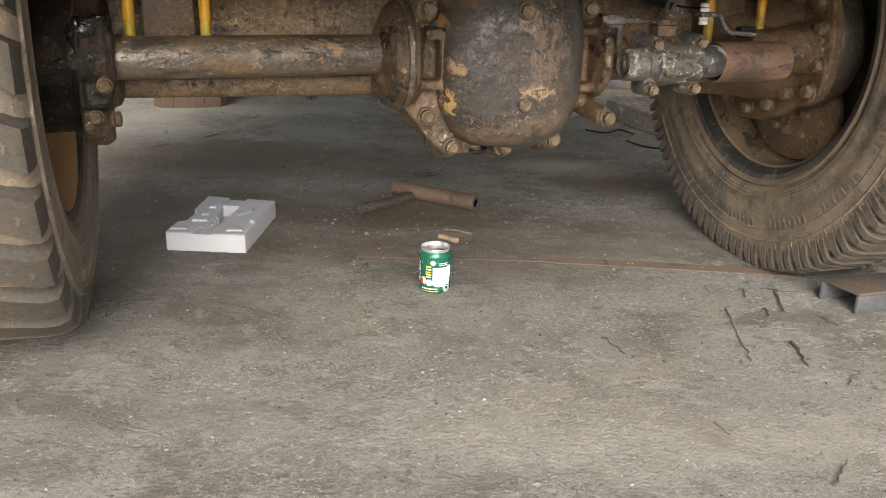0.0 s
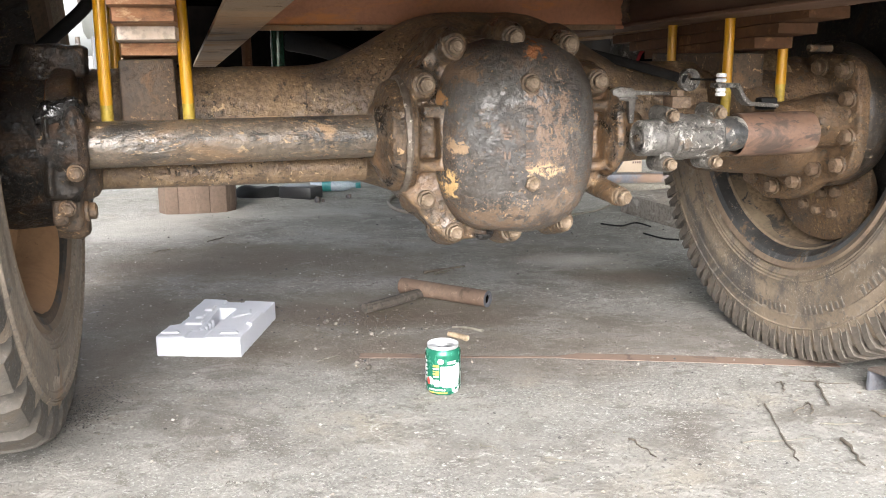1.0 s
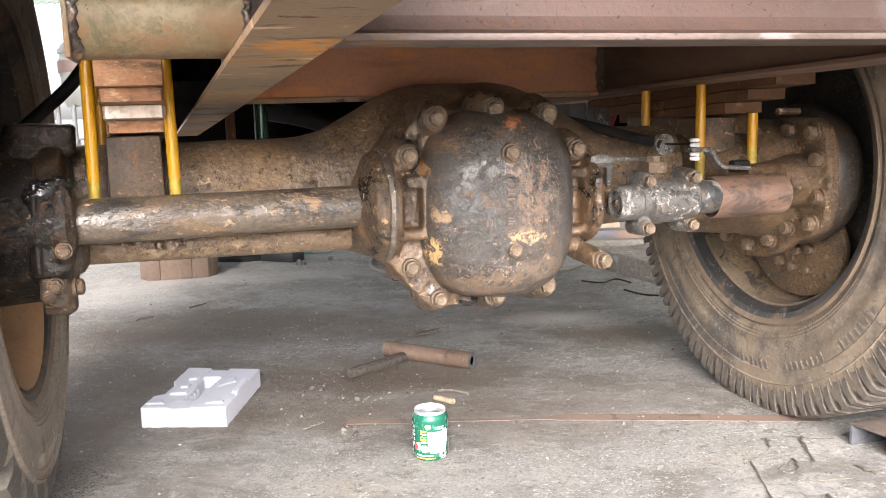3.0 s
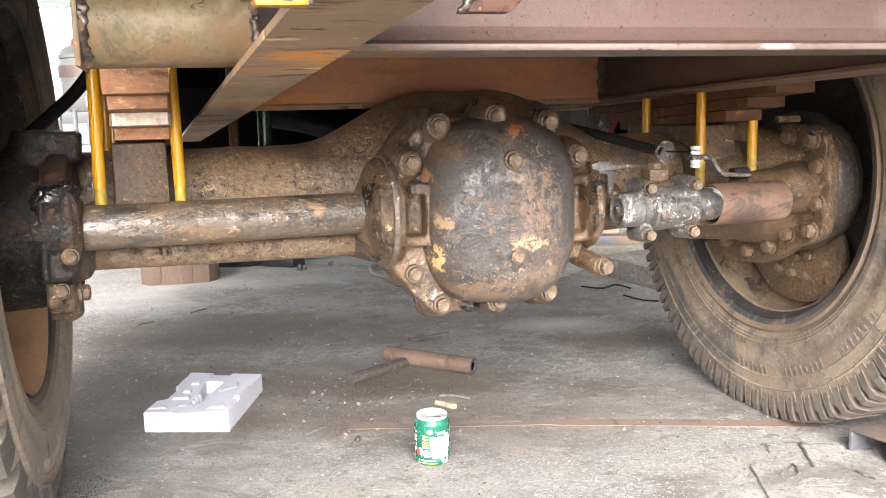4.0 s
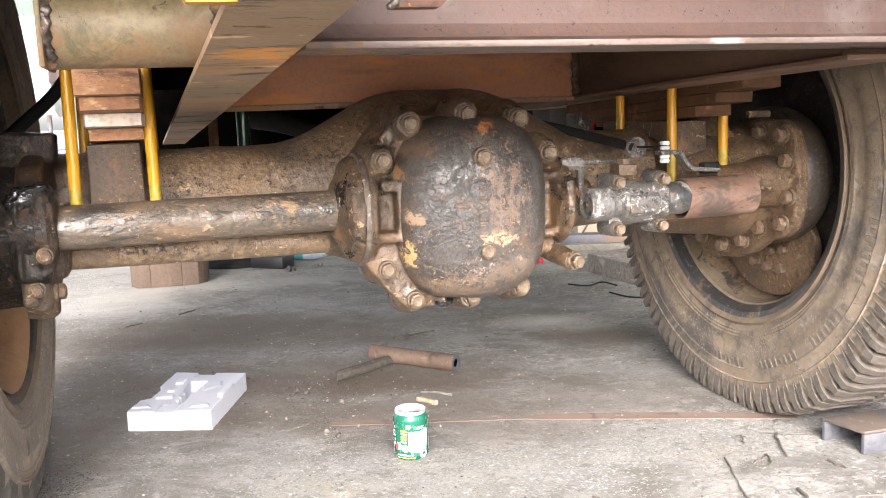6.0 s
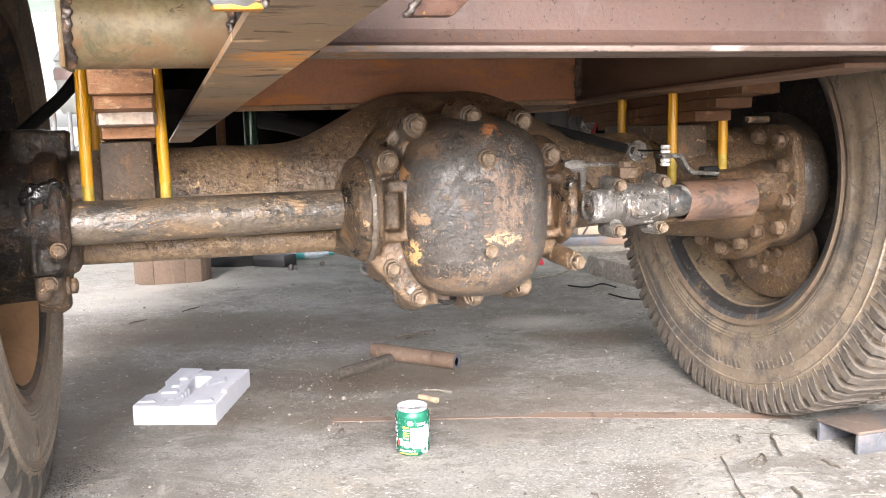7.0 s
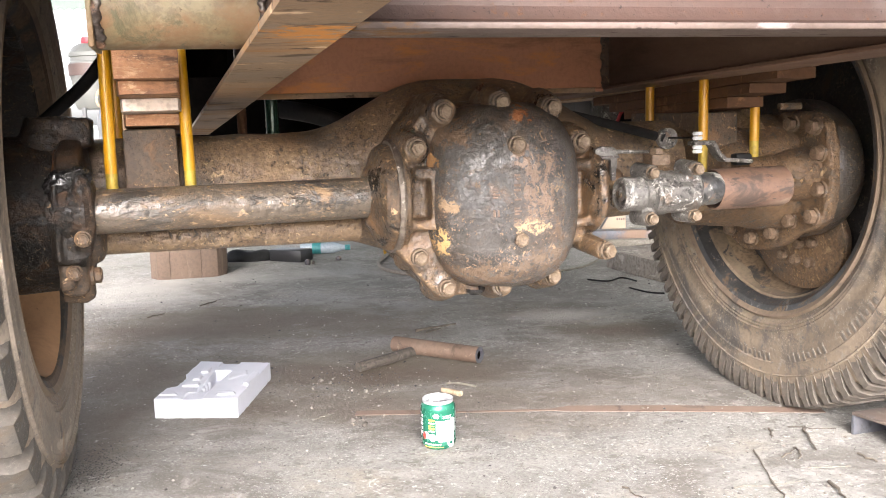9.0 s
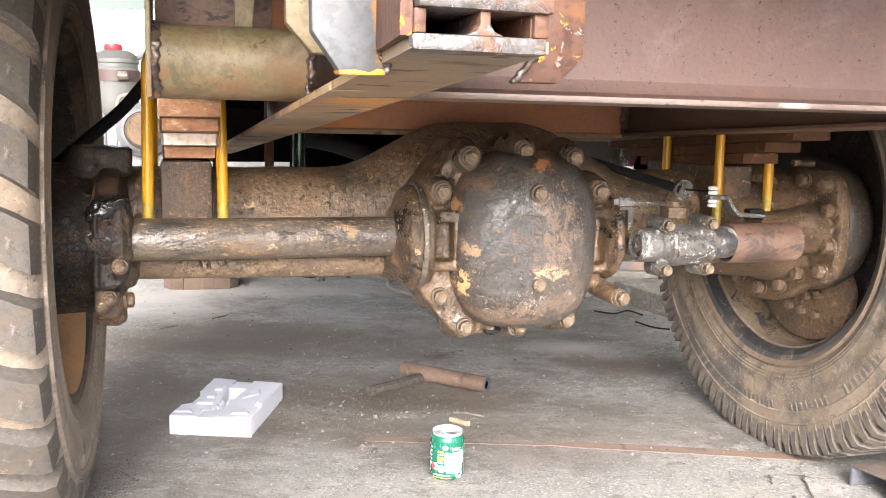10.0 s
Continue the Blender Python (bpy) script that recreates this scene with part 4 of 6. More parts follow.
cyl = part("steering_cylinder", dent(lathe([(0.222, 0.0), (0.222, 0.0255), (0.236, 0.0265), (0.240, 0.0345), (0.244, 0.0360), (0.262, 0.0360), (0.266, 0.0345), (0.300, 0.0345), (0.304, 0.0360), (0.316, 0.0360), (0.320, 0.0330), (0.320, 0.0)], "x", (0, CV, CZ), 40), 0.0007, 70), M_GREY_METAL, truck, "oily paint-flecked grey hydraulic steering cylinder")
part("end_cap", dent(lathe([(0.188, 0.0), (0.188, 0.0120), (0.1915, 0.0130), (0.1915, 0.0185), (0.186, 0.0200), (0.186, 0.0245), (0.190, 0.0275), (0.222, 0.0285), (0.226, 0.0255), (0.226, 0.0)], "x", (0, CV, CZ), 32), 0.0005, 90), M_GREY_METAL, cyl, "round end cap with a sunk socket")
part("socket_plug", prism([(0.0075 * math.cos(math.pi * i / 2 + 0.5) + CV, 0.0075 * math.sin(math.pi * i / 2 + 0.5) + CZ) for i in range(4)], "x", 0.183, 0.190, 0.001), M_OILY, cyl, "square socket plug")
part("flat_plate", dent(prism([(-0.0920, 0.4700), (-0.0935, 0.4740), (-0.0935, 0.4930), (-0.0920, 0.4968), (-0.070, 0.5125), (-0.050, 0.5180), (-0.050, 0.4500), (-0.070, 0.4560)], "x", 0.245, 0.299, 0.0015), 0.0004, 120), M_GREY_METAL, cyl, "milled flat on the cylinder clamp")
CYL_BOLTS = ((0.313, -0.076, 0.5215), (0.308, -0.078, 0.447), (0.230, -0.078, 0.446), (0.233, -0.074, 0.519))
for u, v, z in CYL_BOLTS:
    part("ear", dent(lathe([(0.0, 0), (0.0, 0.0115), (0.002, 0.0125), (0.046, 0.0145), (0.046, 0)], "y", (u, v, z), 18), 0.0006, 90), M_GREY_METAL, cyl)
    part("ear_web", prism([(u - 0.010, z), (u + 0.010, z), (u + 0.013, z + (0.030 if z < CZ else -0.030)), (u - 0.013, z + (0.030 if z < CZ else -0.030))], "y", v + 0.008, v + 0.042, 0.002), M_GREY_METAL, cyl)
part("neck", dent(lathe([(0.300, 0), (0.300, 0.0285), (0.330, 0.0285), (0.366, 0.0270), (0.379, 0.0215), (0.384, 0.0)], "x", (0, -0.043, 0.4855), 36), 0.0005, 80), M_NECK, cyl, "black-flecked piston neck")
union = part("union_nut", prism([(0.2500, 0.5280), (0.2830, 0.5275), (0.2825, 0.5455), (0.2500, 0.5460)], "y", -0.046, -0.014, 0.002), M_HUB_BOLT, cyl, "rusty square union")
part("union_hex", lathe([(0.544, 0.0), (0.544, 0.0115), (0.5550, 0.0105), (0.5565, 0.0)], "z", (0.266, -0.030, 0), 6), M_HUB_BOLT, cyl, "rusty hexagon top")
small_bolt = part("bolt", hex_bolt(0.0086, 0.0085, 0.0108), M_BOLT, cyl, "small hexagon bolt", at=pose(*CYL_BOLTS[0], 90, 0, 0))
for b in CYL_BOLTS[1:]:
    again(small_bolt, pose(*b, 90, 0, 0) @ pose(0, 0, 0, 0, 0, 30 * random.random()), cyl)
sleeve = part("sleeve", dent(lathe([(0.484, 0.0), (0.484, 0.0305), (0.373, 0.0305), (0.371, 0.0325), (0.373, 0.0345), (0.501, 0.0345), (0.508, 0.0325), (0.508, 0.0)], "x", (0, -0.033, 0.4825), 32), 0.0008, 30), M_SLEEVE, truck, "brown oxide steel sleeve tube")
part("under_bar", box(0.30, 0.56, 0.02, 0.06, 0.440, 0.456, 0.004), M_HOUSING, truck, "rusty bar beneath the sleeve")
bracket = part("top_bracket", dent(prism([(0.171, 0.5560), (0.184, 0.5606), (0.203, 0.5586), (0.211, 0.5538), (0.276, 0.5505), (0.276, 0.5455), (0.213, 0.5474), (0.212, 0.5384), (0.2085, 0.5035), (0.2010, 0.5035), (0.1995, 0.5375), (0.180, 0.5395), (0.172, 0.5460)], "y", 0.0, 0.010, 0.0012), 0.0006, 80), M_GREY_METAL, truck, "dull grey flat bracket bent to a hook")
part("bracket_edge", box(0.180, 0.212, -0.006, 0.004, 0.5410, 0.5445, 0.001), M_CUT, bracket, "bright worn edge")
hook = part("sensor_bracket", prism([(0.350, 0.556), (0.385, 0.556), (0.398, 0.536), (0.410, 0.526), (0.465, 0.522), (0.465, 0.528), (0.413, 0.533), (0.402, 0.542), (0.389, 0.563), (0.350, 0.563)], "y", -0.012, 0.012, 0.001), M_GREY_METAL, truck, "bent steel bracket with white fitting")
for k, z in enumerate((0.5675, 0.5755, 0.5525, 0.5455)):
    part("ring", lathe([(-0.003, 0.0), (-0.003, 0.0072), (0, 0.0086), (0.003, 0.0072), (0.003, 0.0)], "z", (0.362, 0.0, z), 14), M_WHITE_PRINT, hook, "white plastic ring")
cap = part("cable_gland", lathe([(0, 0.0), (0, 0.019), (0.012, 0.019), (0.018, 0.012), (0.03, 0.01)], "y", (0.357, 0.085, 0.566), 20), M_GREY_METAL, truck, "grey round cable gland")
part("cable", tube(curve_points([(0.350, 0.086, 0.566), (0.325, 0.13, 0.578), (0.27, 0.20, 0.600), (0.19, 0.27, 0.625), (0.10, 0.33, 0.645)]), 0.0085, 12), M_HOSE, truck, "black cable run behind the differential")
part("wire", tube([(0.357, 0.083, 0.567), (0.366, 0.02, 0.568)], 0.002, 6), M_HOSE, truck, "thin black wire")
part("clip", box(0.440, 0.472, 0.0, 0.02, 0.518, 0.538, 0.004), M_HOSE, hook)


# ---- hubs ----
def hub(side):
    s = side
    if s > 0:
        return part("hub", dent(lathe([(0.662, 0.0), (0.662, 0.131), (0.670, 0.134), (0.702, 0.133), (0.722, 0.124), (0.738, 0.104), (0.748, 0.07), (0.76, 0.06), (0.80, 0.06), (0.80, 0.0)], "x", (0, 0.137, 0.496), 48), 0.002, 24), M_DOME, truck, "dusty black hub dome behind the bolted flange")
    name = part("hub", lathe([(0.0, 0.0), (0.0, 0.10), (0.012, 0.118), (0.09, 0.122), (0.15, 0.115), (0.20, 0.10), (0.20, 0.0)], "x", (0, 0, 0), 40,
                             m=Matrix.Translation((-0.640, 0.165, 0.482)) @ pose(0, 0, 0, 0, -90, 0)), M_KNUCKLE_SHADE, truck, "black oily hub housing")
    return name


hub_r = hub(1)
ring = [2 * math.pi * i / 36 for i in range(36)]
pieces = [prism([(0.010, 0.440), (0.006, 0.480), (0.010, 0.540), (0.024, 0.586), (0.056, 0.604), (0.130, 0.608), (0.230, 0.590), (0.320, 0.520), (0.345, 0.420), (0.322, 0.345), (0.262, 0.322), (0.190, 0.328), (0.135, 0.347), (0.095, 0.374), (0.048, 0.386), (0.022, 0.404)], "x", 0.640, 0.668, 0.005),
          lathe([(0.44, 0), (0.44, 0.092), (0.52, 0.100), (0.575, 0.104), (0.602, 0.112), (0.645, 0.116), (0.645, 0)], "x", (0, 0.19, 0.487), 36),
          lathe([(0.50, 0), (0.50, 0.036), (0.575, 0.038), (0.610, 0.046), (0.645, 0.050), (0.645, 0)], "x", (0, 0.075, 0.490), 28)]
cast("knuckle_flange", pieces, M_HUB, hub_r, "dusty brown bolted knuckle flange", 0.004, 4)
FLANGE_BOLTS = ((0.109, 0.583), (0.047, 0.5785), (0.031, 0.5305), (0.0275, 0.4645), (0.043, 0.413), (0.105, 0.399), (0.158, 0.369), (0.222, 0.351), (0.295, 0.3615))
hub_bolt = part("bolt", hex_bolt(0.0125, 0.013, 0.0160), M_HUB_BOLT, hub_r, "dusty rusty hexagon bolt", at=pose(0.6395, *FLANGE_BOLTS[0], 0, -90, 0))
for v, z in FLANGE_BOLTS[1:]:
    again(hub_bolt, pose(0.6395, v, z, 0, -90, 0) @ pose(0, 0, 0, 0, 0, random.uniform(0, 60)), hub_r)
bm = lathe([(0.75, 0.0), (0.75, 0.15), (0.765, 0.20), (0.77, 0.255), (0.80, 0.262), (0.80, 0.0)], "x", (0, 0.26, 0.505), 48)
part("brake_drum", dent(bm, 0.002, 20), M_DRUM, hub_r, "grimy black brake drum inside the wheel")
part("anchor_plate", dent(prism([(0.21 + 0.14 * math.cos(a), 0.345 + 0.105 * math.sin(a)) for a in ring], "x", 0.736, 0.754, 0.005), 0.002, 20), M_HUB, hub_r, "rusty brown brake anchor plate")
for v, z in ((0.20, 0.335), (0.16, 0.342), (0.21, 0.300), (0.165, 0.300), (0.25, 0.305)):
    again(hub_bolt, pose(0.738, v, z, 0, -90, 0) @ Matrix.Scale(0.8, 4), hub_r)

hub_l = hub(-1)
pieces = [prism([(0.13 + 0.140 * math.cos(a), 0.490 + 0.108 * math.sin(a)) for a in ring], "x", -0.655, -0.622, 0.006),
          prism([(-0.664, 0.426), (-0.630, 0.424), (-0.612, 0.436), (-0.603, 0.470), (-0.603, 0.532), (-0.613, 0.553), (-0.660, 0.558)], "y", -0.006, 0.05, 0.006),
          lathe([(-0.662, 0), (-0.662, 0.040), (-0.64, 0.048), (-0.615, 0.046), (-0.606, 0.038), (-0.606, 0)], "x", (0, 0.033, 0.495), 28),
          box(-0.656, -0.648, -0.014, 0.03, 0.43, 0.54, 0.003), box(-0.628, -0.612, -0.012, 0.03, 0.445, 0.545, 0.005)]
cast("knuckle_casting", pieces, M_KNUCKLE_SHADE, hub_l, "greasy black knuckle casting", 0.003, 4, ((0.0022, 30), (0.0008, 100)))
pieces = [box(-0.662, -0.620, 0.03, 0.14, 0.372, 0.44, 0.012), box(-0.640, -0.600, 0.08, 0.24, 0.41, 0.47, 0.015),
          lathe([(0.0, 0), (0.0, 0.024), (0.030, 0.026), (0.042, 0.020), (0.042, 0)], "x", (-0.660, 0.075, 0.382), 24), box(-0.660, -0.636, 0.015, 0.06, 0.385, 0.425, 0.006)]
cast("knuckle_bracket", pieces, M_PAD, hub_l, "rusty brown bracket under the knuckle", 0.003, 4, ((0.0022, 30), (0.0008, 100)))
pieces = [box(-0.660, -0.608, 0.11, 0.17, 0.585, 0.630, 0.006), lathe([(-0.08, 0), (-0.08, 0.056), (-0.02, 0.046), (0.010, 0.036), (0.010, 0)], "z", (-0.668, 0.15, 0.622), 28)]
# cap takes the black material for the tyre shadow over it
cast("kingpin_cap", pieces, M_KNUCKLE_SHADE, hub_l, "casting on top of the knuckle, darkened for its shadow", 0.003, 4, ((0.002, 30), (0.0008, 100)))
oily_bolt = part("bolt", hex_bolt(), M_PAD, hub_l, "greasy hexagon bolt", at=pose(-0.618, 0.060, 0.398, 0, 90, 0))
for u, v, z in ((-0.619, -0.014, 0.462), (-0.637, 0.012, 0.411)):
    again(oily_bolt, pose(u, v, z, 90, 0, 0) @ Matrix.Scale(0.8, 4), hub_l)
part("tie_boss", dent(lathe([(-0.665, 0.046), (-0.64, 0.052), (-0.615, 0.050), (-0.605, 0.040), (-0.605, 0)], "x", (0, 0.035, 0.495), 28), 0.003, 30), M_KNUCKLE_SHADE, hub_l, "greasy boss at the tube end")
bm = bmesh.new()
for x, y, z, a, b, c in ((-0.645, 0.000, 0.540, 0.020, 0.012, 0.020), (-0.625, 0.005, 0.552, 0.018, 0.014, 0.010), (-0.652, 0.006, 0.505, 0.010, 0.010, 0.030), (-0.612, 0.008, 0.545, 0.008, 0.012, 0.012)):
    bmesh.ops.create_icosphere(bm, subdivisions=4, radius=1.0, matrix=Matrix.Translation((x, y, z)) @ Matrix.Diagonal((a, b, c, 1)))
part("grease", dent(dent(bm, 0.008, 45), 0.003, 160), M_GREASE, hub_l, "wet black grease clinging to the knuckle")
part("seam", dent(lathe([(-0.002, 0.119), (0.0, 0.1205), (0.003, 0.119), (0.003, 0.11), (-0.002, 0.11)], "x", (-0.660, 0.165, 0.482), 48, closed=True), 0.001, 60), M_GUSSET, hub_l, "rust-red seam")


# ---- wheels ----
def wheel(side, lugs, slots, material, lug_material, lip, mud):
    """A truck wheel with its inner face towards the axle; local x runs outwards from the rim lip."""
    w = empty("wheel", Matrix.Translation((lip * side, 0.262, 0.505)) @ pose(0, 0, 0, 0, 0, 0 if side > 0 else 180), truck)
    R = 0.518 if side > 0 else 0.505
    prof = [(0.012, 0.318), (-0.003, 0.328), (-0.006, 0.336), (-0.009, 0.340), (-0.0112, 0.3425), (-0.0102, 0.346), (-0.0128, 0.3485), (-0.0118, 0.353), (-0.0150, 0.3555), (-0.0132, 0.362), (-0.015, 0.385), (-0.0165, 0.388), (-0.016, 0.405), (-0.0145, 0.420), (-0.0165, 0.423), (-0.0145, 0.432),
            (-0.013, 0.448), (-0.009, 0.462), (0.0, 0.474), (0.022, 0.484), (0.07, 0.489), (0.115, 0.491)]
    prof = prof[:16] + [(-0.0140, 0.4455), (-0.0162, 0.4480), (-0.0138, 0.4505), (-0.0125, 0.464), (-0.007, 0.490), (0.022, 0.507), (0.07, 0.510), (0.115, 0.511)]
    if side < 0:
        prof = prof[:16] + [(-0.0180, 0.4335), (-0.0150, 0.4355), (-0.0180, 0.4375), (-0.0140, 0.4395), (-0.008, 0.458), (0.002, 0.470), (0.022, 0.481), (0.07, 0.485), (0.115, 0.486)]
    prof = prof + [(0.24 - a, r) for a, r in reversed(prof[:-1])]
    label = "dusty lug-tread truck tyre" if side > 0 else "muddy worn chunky-tread truck tyre"
    part("tyre", lathe(prof, "x", n=96), material, w, label)
    step = 2 * math.pi / lugs
    line = [(-0.0125, 0.452, 0.456), (-0.0150, 0.460, 0.473), (-0.0150, 0.470, 0.491), (-0.009, 0.478, 0.510), (0.020, 0.480, R), (0.075, 0.484, R), (0.110, 0.486, R)]
    if side < 0:
        line = [(-0.0135, 0.440, 0.444), (-0.0135, 0.456, 0.466), (-0.008, 0.466, 0.490), (0.008, 0.472, 0.501), (0.035, 0.474, R), (0.075, 0.474, R), (0.110, 0.476, R)]
    blocks = []
    for f0, f1 in (((0.02, 0.37), (0.45, 0.84)) if slots else ((0.02, 0.71),)):
        for half in (0, 1):
            bm = bmesh.new()
            top, base = [], []
            for s, rb, rt in line:
                for f, e in ((f0, 0.006 if side > 0 else 0.011), (f1, -0.006 if side > 0 else -0.011)):
                    a = step * (f + 0.5 * half) + 0.35 * s
                    if side < 0 and s < 0.06:
                        a -= 0.055 * ((0.06 - s) / 0.0735) ** 1.5
                    ss = 0.24 - s if half else s
                    base.append(bm.verts.new((ss, (rb - 0.012) * math.cos(a), (rb - 0.012) * math.sin(a))))
                    top.append(bm.verts.new((ss, rt * math.cos(a + e), rt * math.sin(a + e))))
            for k in range(0, len(top) - 2, 2):
                bm.faces.new((top[k], top[k + 1], top[k + 3], top[k + 2]))
                bm.faces.new((base[k], top[k], top[k + 2], base[k + 2]))
                bm.faces.new((base[k + 1], base[k + 3], top[k + 3], top[k + 1]))
            bm.faces.new((base[0], base[1], top[1], top[0]))
            bm.faces.new((base[-2], top[-2], top[-1], base[-1]))
            blocks.append(part("tread_block", dent(bm, 0.0025, 25), lug_material, w, smooth=side < 0))
    for i in range(1, lugs):
        for b in blocks:
            again(b, Matrix.Rotation(step * i, 4, "X"), w)
    # raised lettering worn past reading, as bars on the side wall
    bars = {}
    for radius, high, wide, start, pitch, count, gap in ((0.411, 0.022, 0.0095, 100, 2.2, 40, 11),) if side > 0 else ((0.408, 0.022, 0.005, 128, 1.5, 50, 11),):
        for k in range(count):
            if k % gap > gap - 4:
                continue
            tall = high * (1.0, 0.62, 1.0, 0.8, 1.0, 0.5)[(k * 5) % 6]
            m = Matrix.Rotation(radians(start + k * pitch), 4, "X") @ pose(-0.0153, 0.0, radius, 0, 5.7, 0)
            if (radius, tall) not in bars:
                bars[radius, tall] = part("raised_bar", box(-0.0011, 0.0022, -wide / 2, wide / 2, -tall / 2, tall / 2, 0.0010, 2), material, w, "raised worn side wall mark", at=m)
            else:
                again(bars[radius, tall], m, w)
    # rim: lip, dark band, muddy barrel and disc
    part("rim", lathe([(0.012, 0.300), (-0.006, 0.318), (-0.010, 0.326), (-0.006, 0.331), (0.004, 0.328), (0.012, 0.318)], "x", n=72), M_RIM, w, "muddy steel rim lip")
    part("lip_band", lathe([(-0.004, 0.316), (0.0, 0.305), (0.010, 0.297), (0.020, 0.2915)], "x", n=72), M_RIM_BLACK if side > 0 else M_BAND_L, w, "worn black painted rim band" if side > 0 else "muddy brown rim band")
    # left barrel is near-black: shade of the wheel's upper inside in its colour
    part("barrel", dent(lathe([(0.020, 0.2915), (0.024, 0.287), (0.046, 0.283), (0.075, 0.276), (0.085, 0.266), (0.15, 0.262), (0.19, 0.272)], "x", n=72), 0.002, 12), mud, w, "grimy rim barrel, on the left dark with painted shade")
    # dried mud lying in the lower part of the barrel
    bm = bmesh.new()
    rows = []
    for i in range(61):
        a = radians(-168 + 156 * i / 60) if side > 0 else radians(-172 + 164 * i / 60)
        edge = 0.5 + 0.5 * noise.noise(Vector((i * 0.23, 3.1 * side, 0.4)))
        bow = math.sin(math.pi * i / 60)
        s0, s1 = (0.060 - 0.034 * edge * bow if side > 0 else 0.075 - 0.074 * bow ** 0.22), 0.092 + 0.09 * bow ** 0.5
        ring_v = []
        for j in range(13):
            sx = s0 + (s1 - s0) * j / 12
            rr = 0.2985 - 0.55 * sx if sx < 0.03 else 0.2825 - (sx - 0.03) * 0.16 if sx < 0.075 else 0.2655 - min(0, sx - 0.085) * 0.8 if sx < 0.15 else 0.2655 - 0.004
            rr = rr - 0.0035 * math.sin(math.pi * j / 12) - 0.002 * noise.noise(Vector((sx * 60, a * 9, side)))
            ring_v.append(bm.verts.new((sx, rr * math.cos(a), rr * math.sin(a))))
        rows.append(ring_v)
    for p, q in zip(rows, rows[1:]):
        for j in range(12):
            bm.faces.new((p[j], p[j + 1], q[j + 1], q[j]))
    part("mud_crust", bm, M_CRUST if side > 0 else M_MUD, w, "dried tan mud crust")
    # disc coloured near-black for the shadow inside the wheel
    part("wheel_disc", dent(lathe([(0.19, 0.272), (0.20, 0.25), (0.205, 0.16), (0.20, 0.09), (0.20, 0.0)], "x", n=48), 0.002, 12), M_SHADE, w, "wheel disc, its shadow put in as black")
    return w


wheel(1, 54, True, M_RUBBER, M_LUG_R, 0.690, M_BARREL)
wheel(-1, 30, False, M_RUBBER_L, M_LUG_L, 0.712, M_KNUCKLE_SHADE)


# ---- springs ----
def leaf_z(v, k):
    return 0.677 - 0.054 * v - 0.0188 * k


def leaf_spring(u0, u1, mats, front):
    sp = tagged(empty("leaf_spring", None, truck), "")
    for k, (v0, v1) in enumerate(((front, 0.95), (-0.017, 0.58), (0.050, 0.50), (0.110, 0.43)) if front > -0.5 else ((front, 0.95), (-0.085, 0.58), (-0.012, 0.50), (0.050, 0.43))):
        bm = bmesh.new()
        rows = []
        n = 24
        thick = 0.039 if k == 0 and front > -0.5 else 0.0175
        for i in range(n + 1):
            v = v0 + (v1 - v0) * i / n
            z = leaf_z(v, k) + 0.035 * max(0, v - 0.3) ** 2
            w = 0.004 if i in (0, n) and k else 0.0
            rows.append([bm.verts.new(p) for p in ((u0 + w, v, z), (u1 - w, v, z), (u1 - w, v, z + thick), (u0 + w, v, z + thick))])
        for p, q in zip(rows, rows[1:]):
            for j in range(4):
                bm.faces.new((p[j], p[(j + 1) % 4], q[(j + 1) % 4], q[j]))
        bm.faces.new(rows[0])
        bm.faces.new(rows[-1])
        bmesh.ops.bevel(bm, geom=[e for e in bm.edges if len(e.link_faces) == 2 and e.calc_face_angle() > 0.8], offset=0.0038, segments=3, affect="EDGES")
        part("leaf", dent(bm, 0.0012, 40), mats[k] if k or front > -0.5 else M_RAIL, sp)
    part("spring_pad", dent(box(u0 - 0.004, u1 - 0.009, 0.115, 0.385, 0.50, 0.610, 0.005), 0.0015, 30), M_PAD, sp, "greasy black spring seat block")
    part("centre_bolt", hex_bolt(0.011, 0.02, 0.0), M_BOLT, sp, at=pose((u0 + u1) / 2, 0.25, 0.69, 0, 0, 0))
    return sp


leaf_spring(-0.5605, -0.4755, (M_LEAF, M_LEAF, M_LEAF_WHITE, M_LEAF), -0.045)
leaf_spring(0.449, 0.531, (M_LEAF_DARK, M_LEAF_DARK, M_LEAF_DARK, M_LEAF_DARK), -0.60)


def u_bolt(ua, ub, v, low, tilt=0.0):
    b = empty("u_bolt", None, truck)
    top = 0.79
    path = [(ua - tilt, v, low + 0.055), (ua, v, top - 0.03), (ua + 0.008, v, top - 0.008), (ua + 0.03, v, top), (ub - 0.03, v, top), (ub - 0.008, v, top - 0.008), (ub, v, top - 0.03), (ub + tilt, v, low + 0.055)]
    part("rod", tube(path, 0.0088, 16), M_YELLOW, b, "yellow painted rod")
    for u in (ua - tilt, ub + tilt):
        part("rod_end", tube([(u, v, low + 0.055), (u, v, low)], 0.0086, 16), M_YELLOW_DIRTY, b, "dirty olive thread end")
    return b


for v, low in ((0.098, 0.490), (0.32, 0.52)):
    u_bolt(-0.580, -0.472, v, low, 0.003)
u_bolt(0.436, 0.545, 0.098, 0.50)
u_bolt(0.436, 0.545, 0.29, 0.52)

# ---- chassis ----
z0f = chassis_z(-0.87) + 0.003
bm = bmesh.new()
rows = []
for ua, ub, v, z in ((-0.402, -0.320, -0.87, z0f), (-0.457, -0.395, 1.40, 0.579)):
    rows.append([bm.verts.new(p) for p in ((ua, v, z), (ub, v, z), (ub, v, z + 0.007), (ua, v, z + 0.007))])
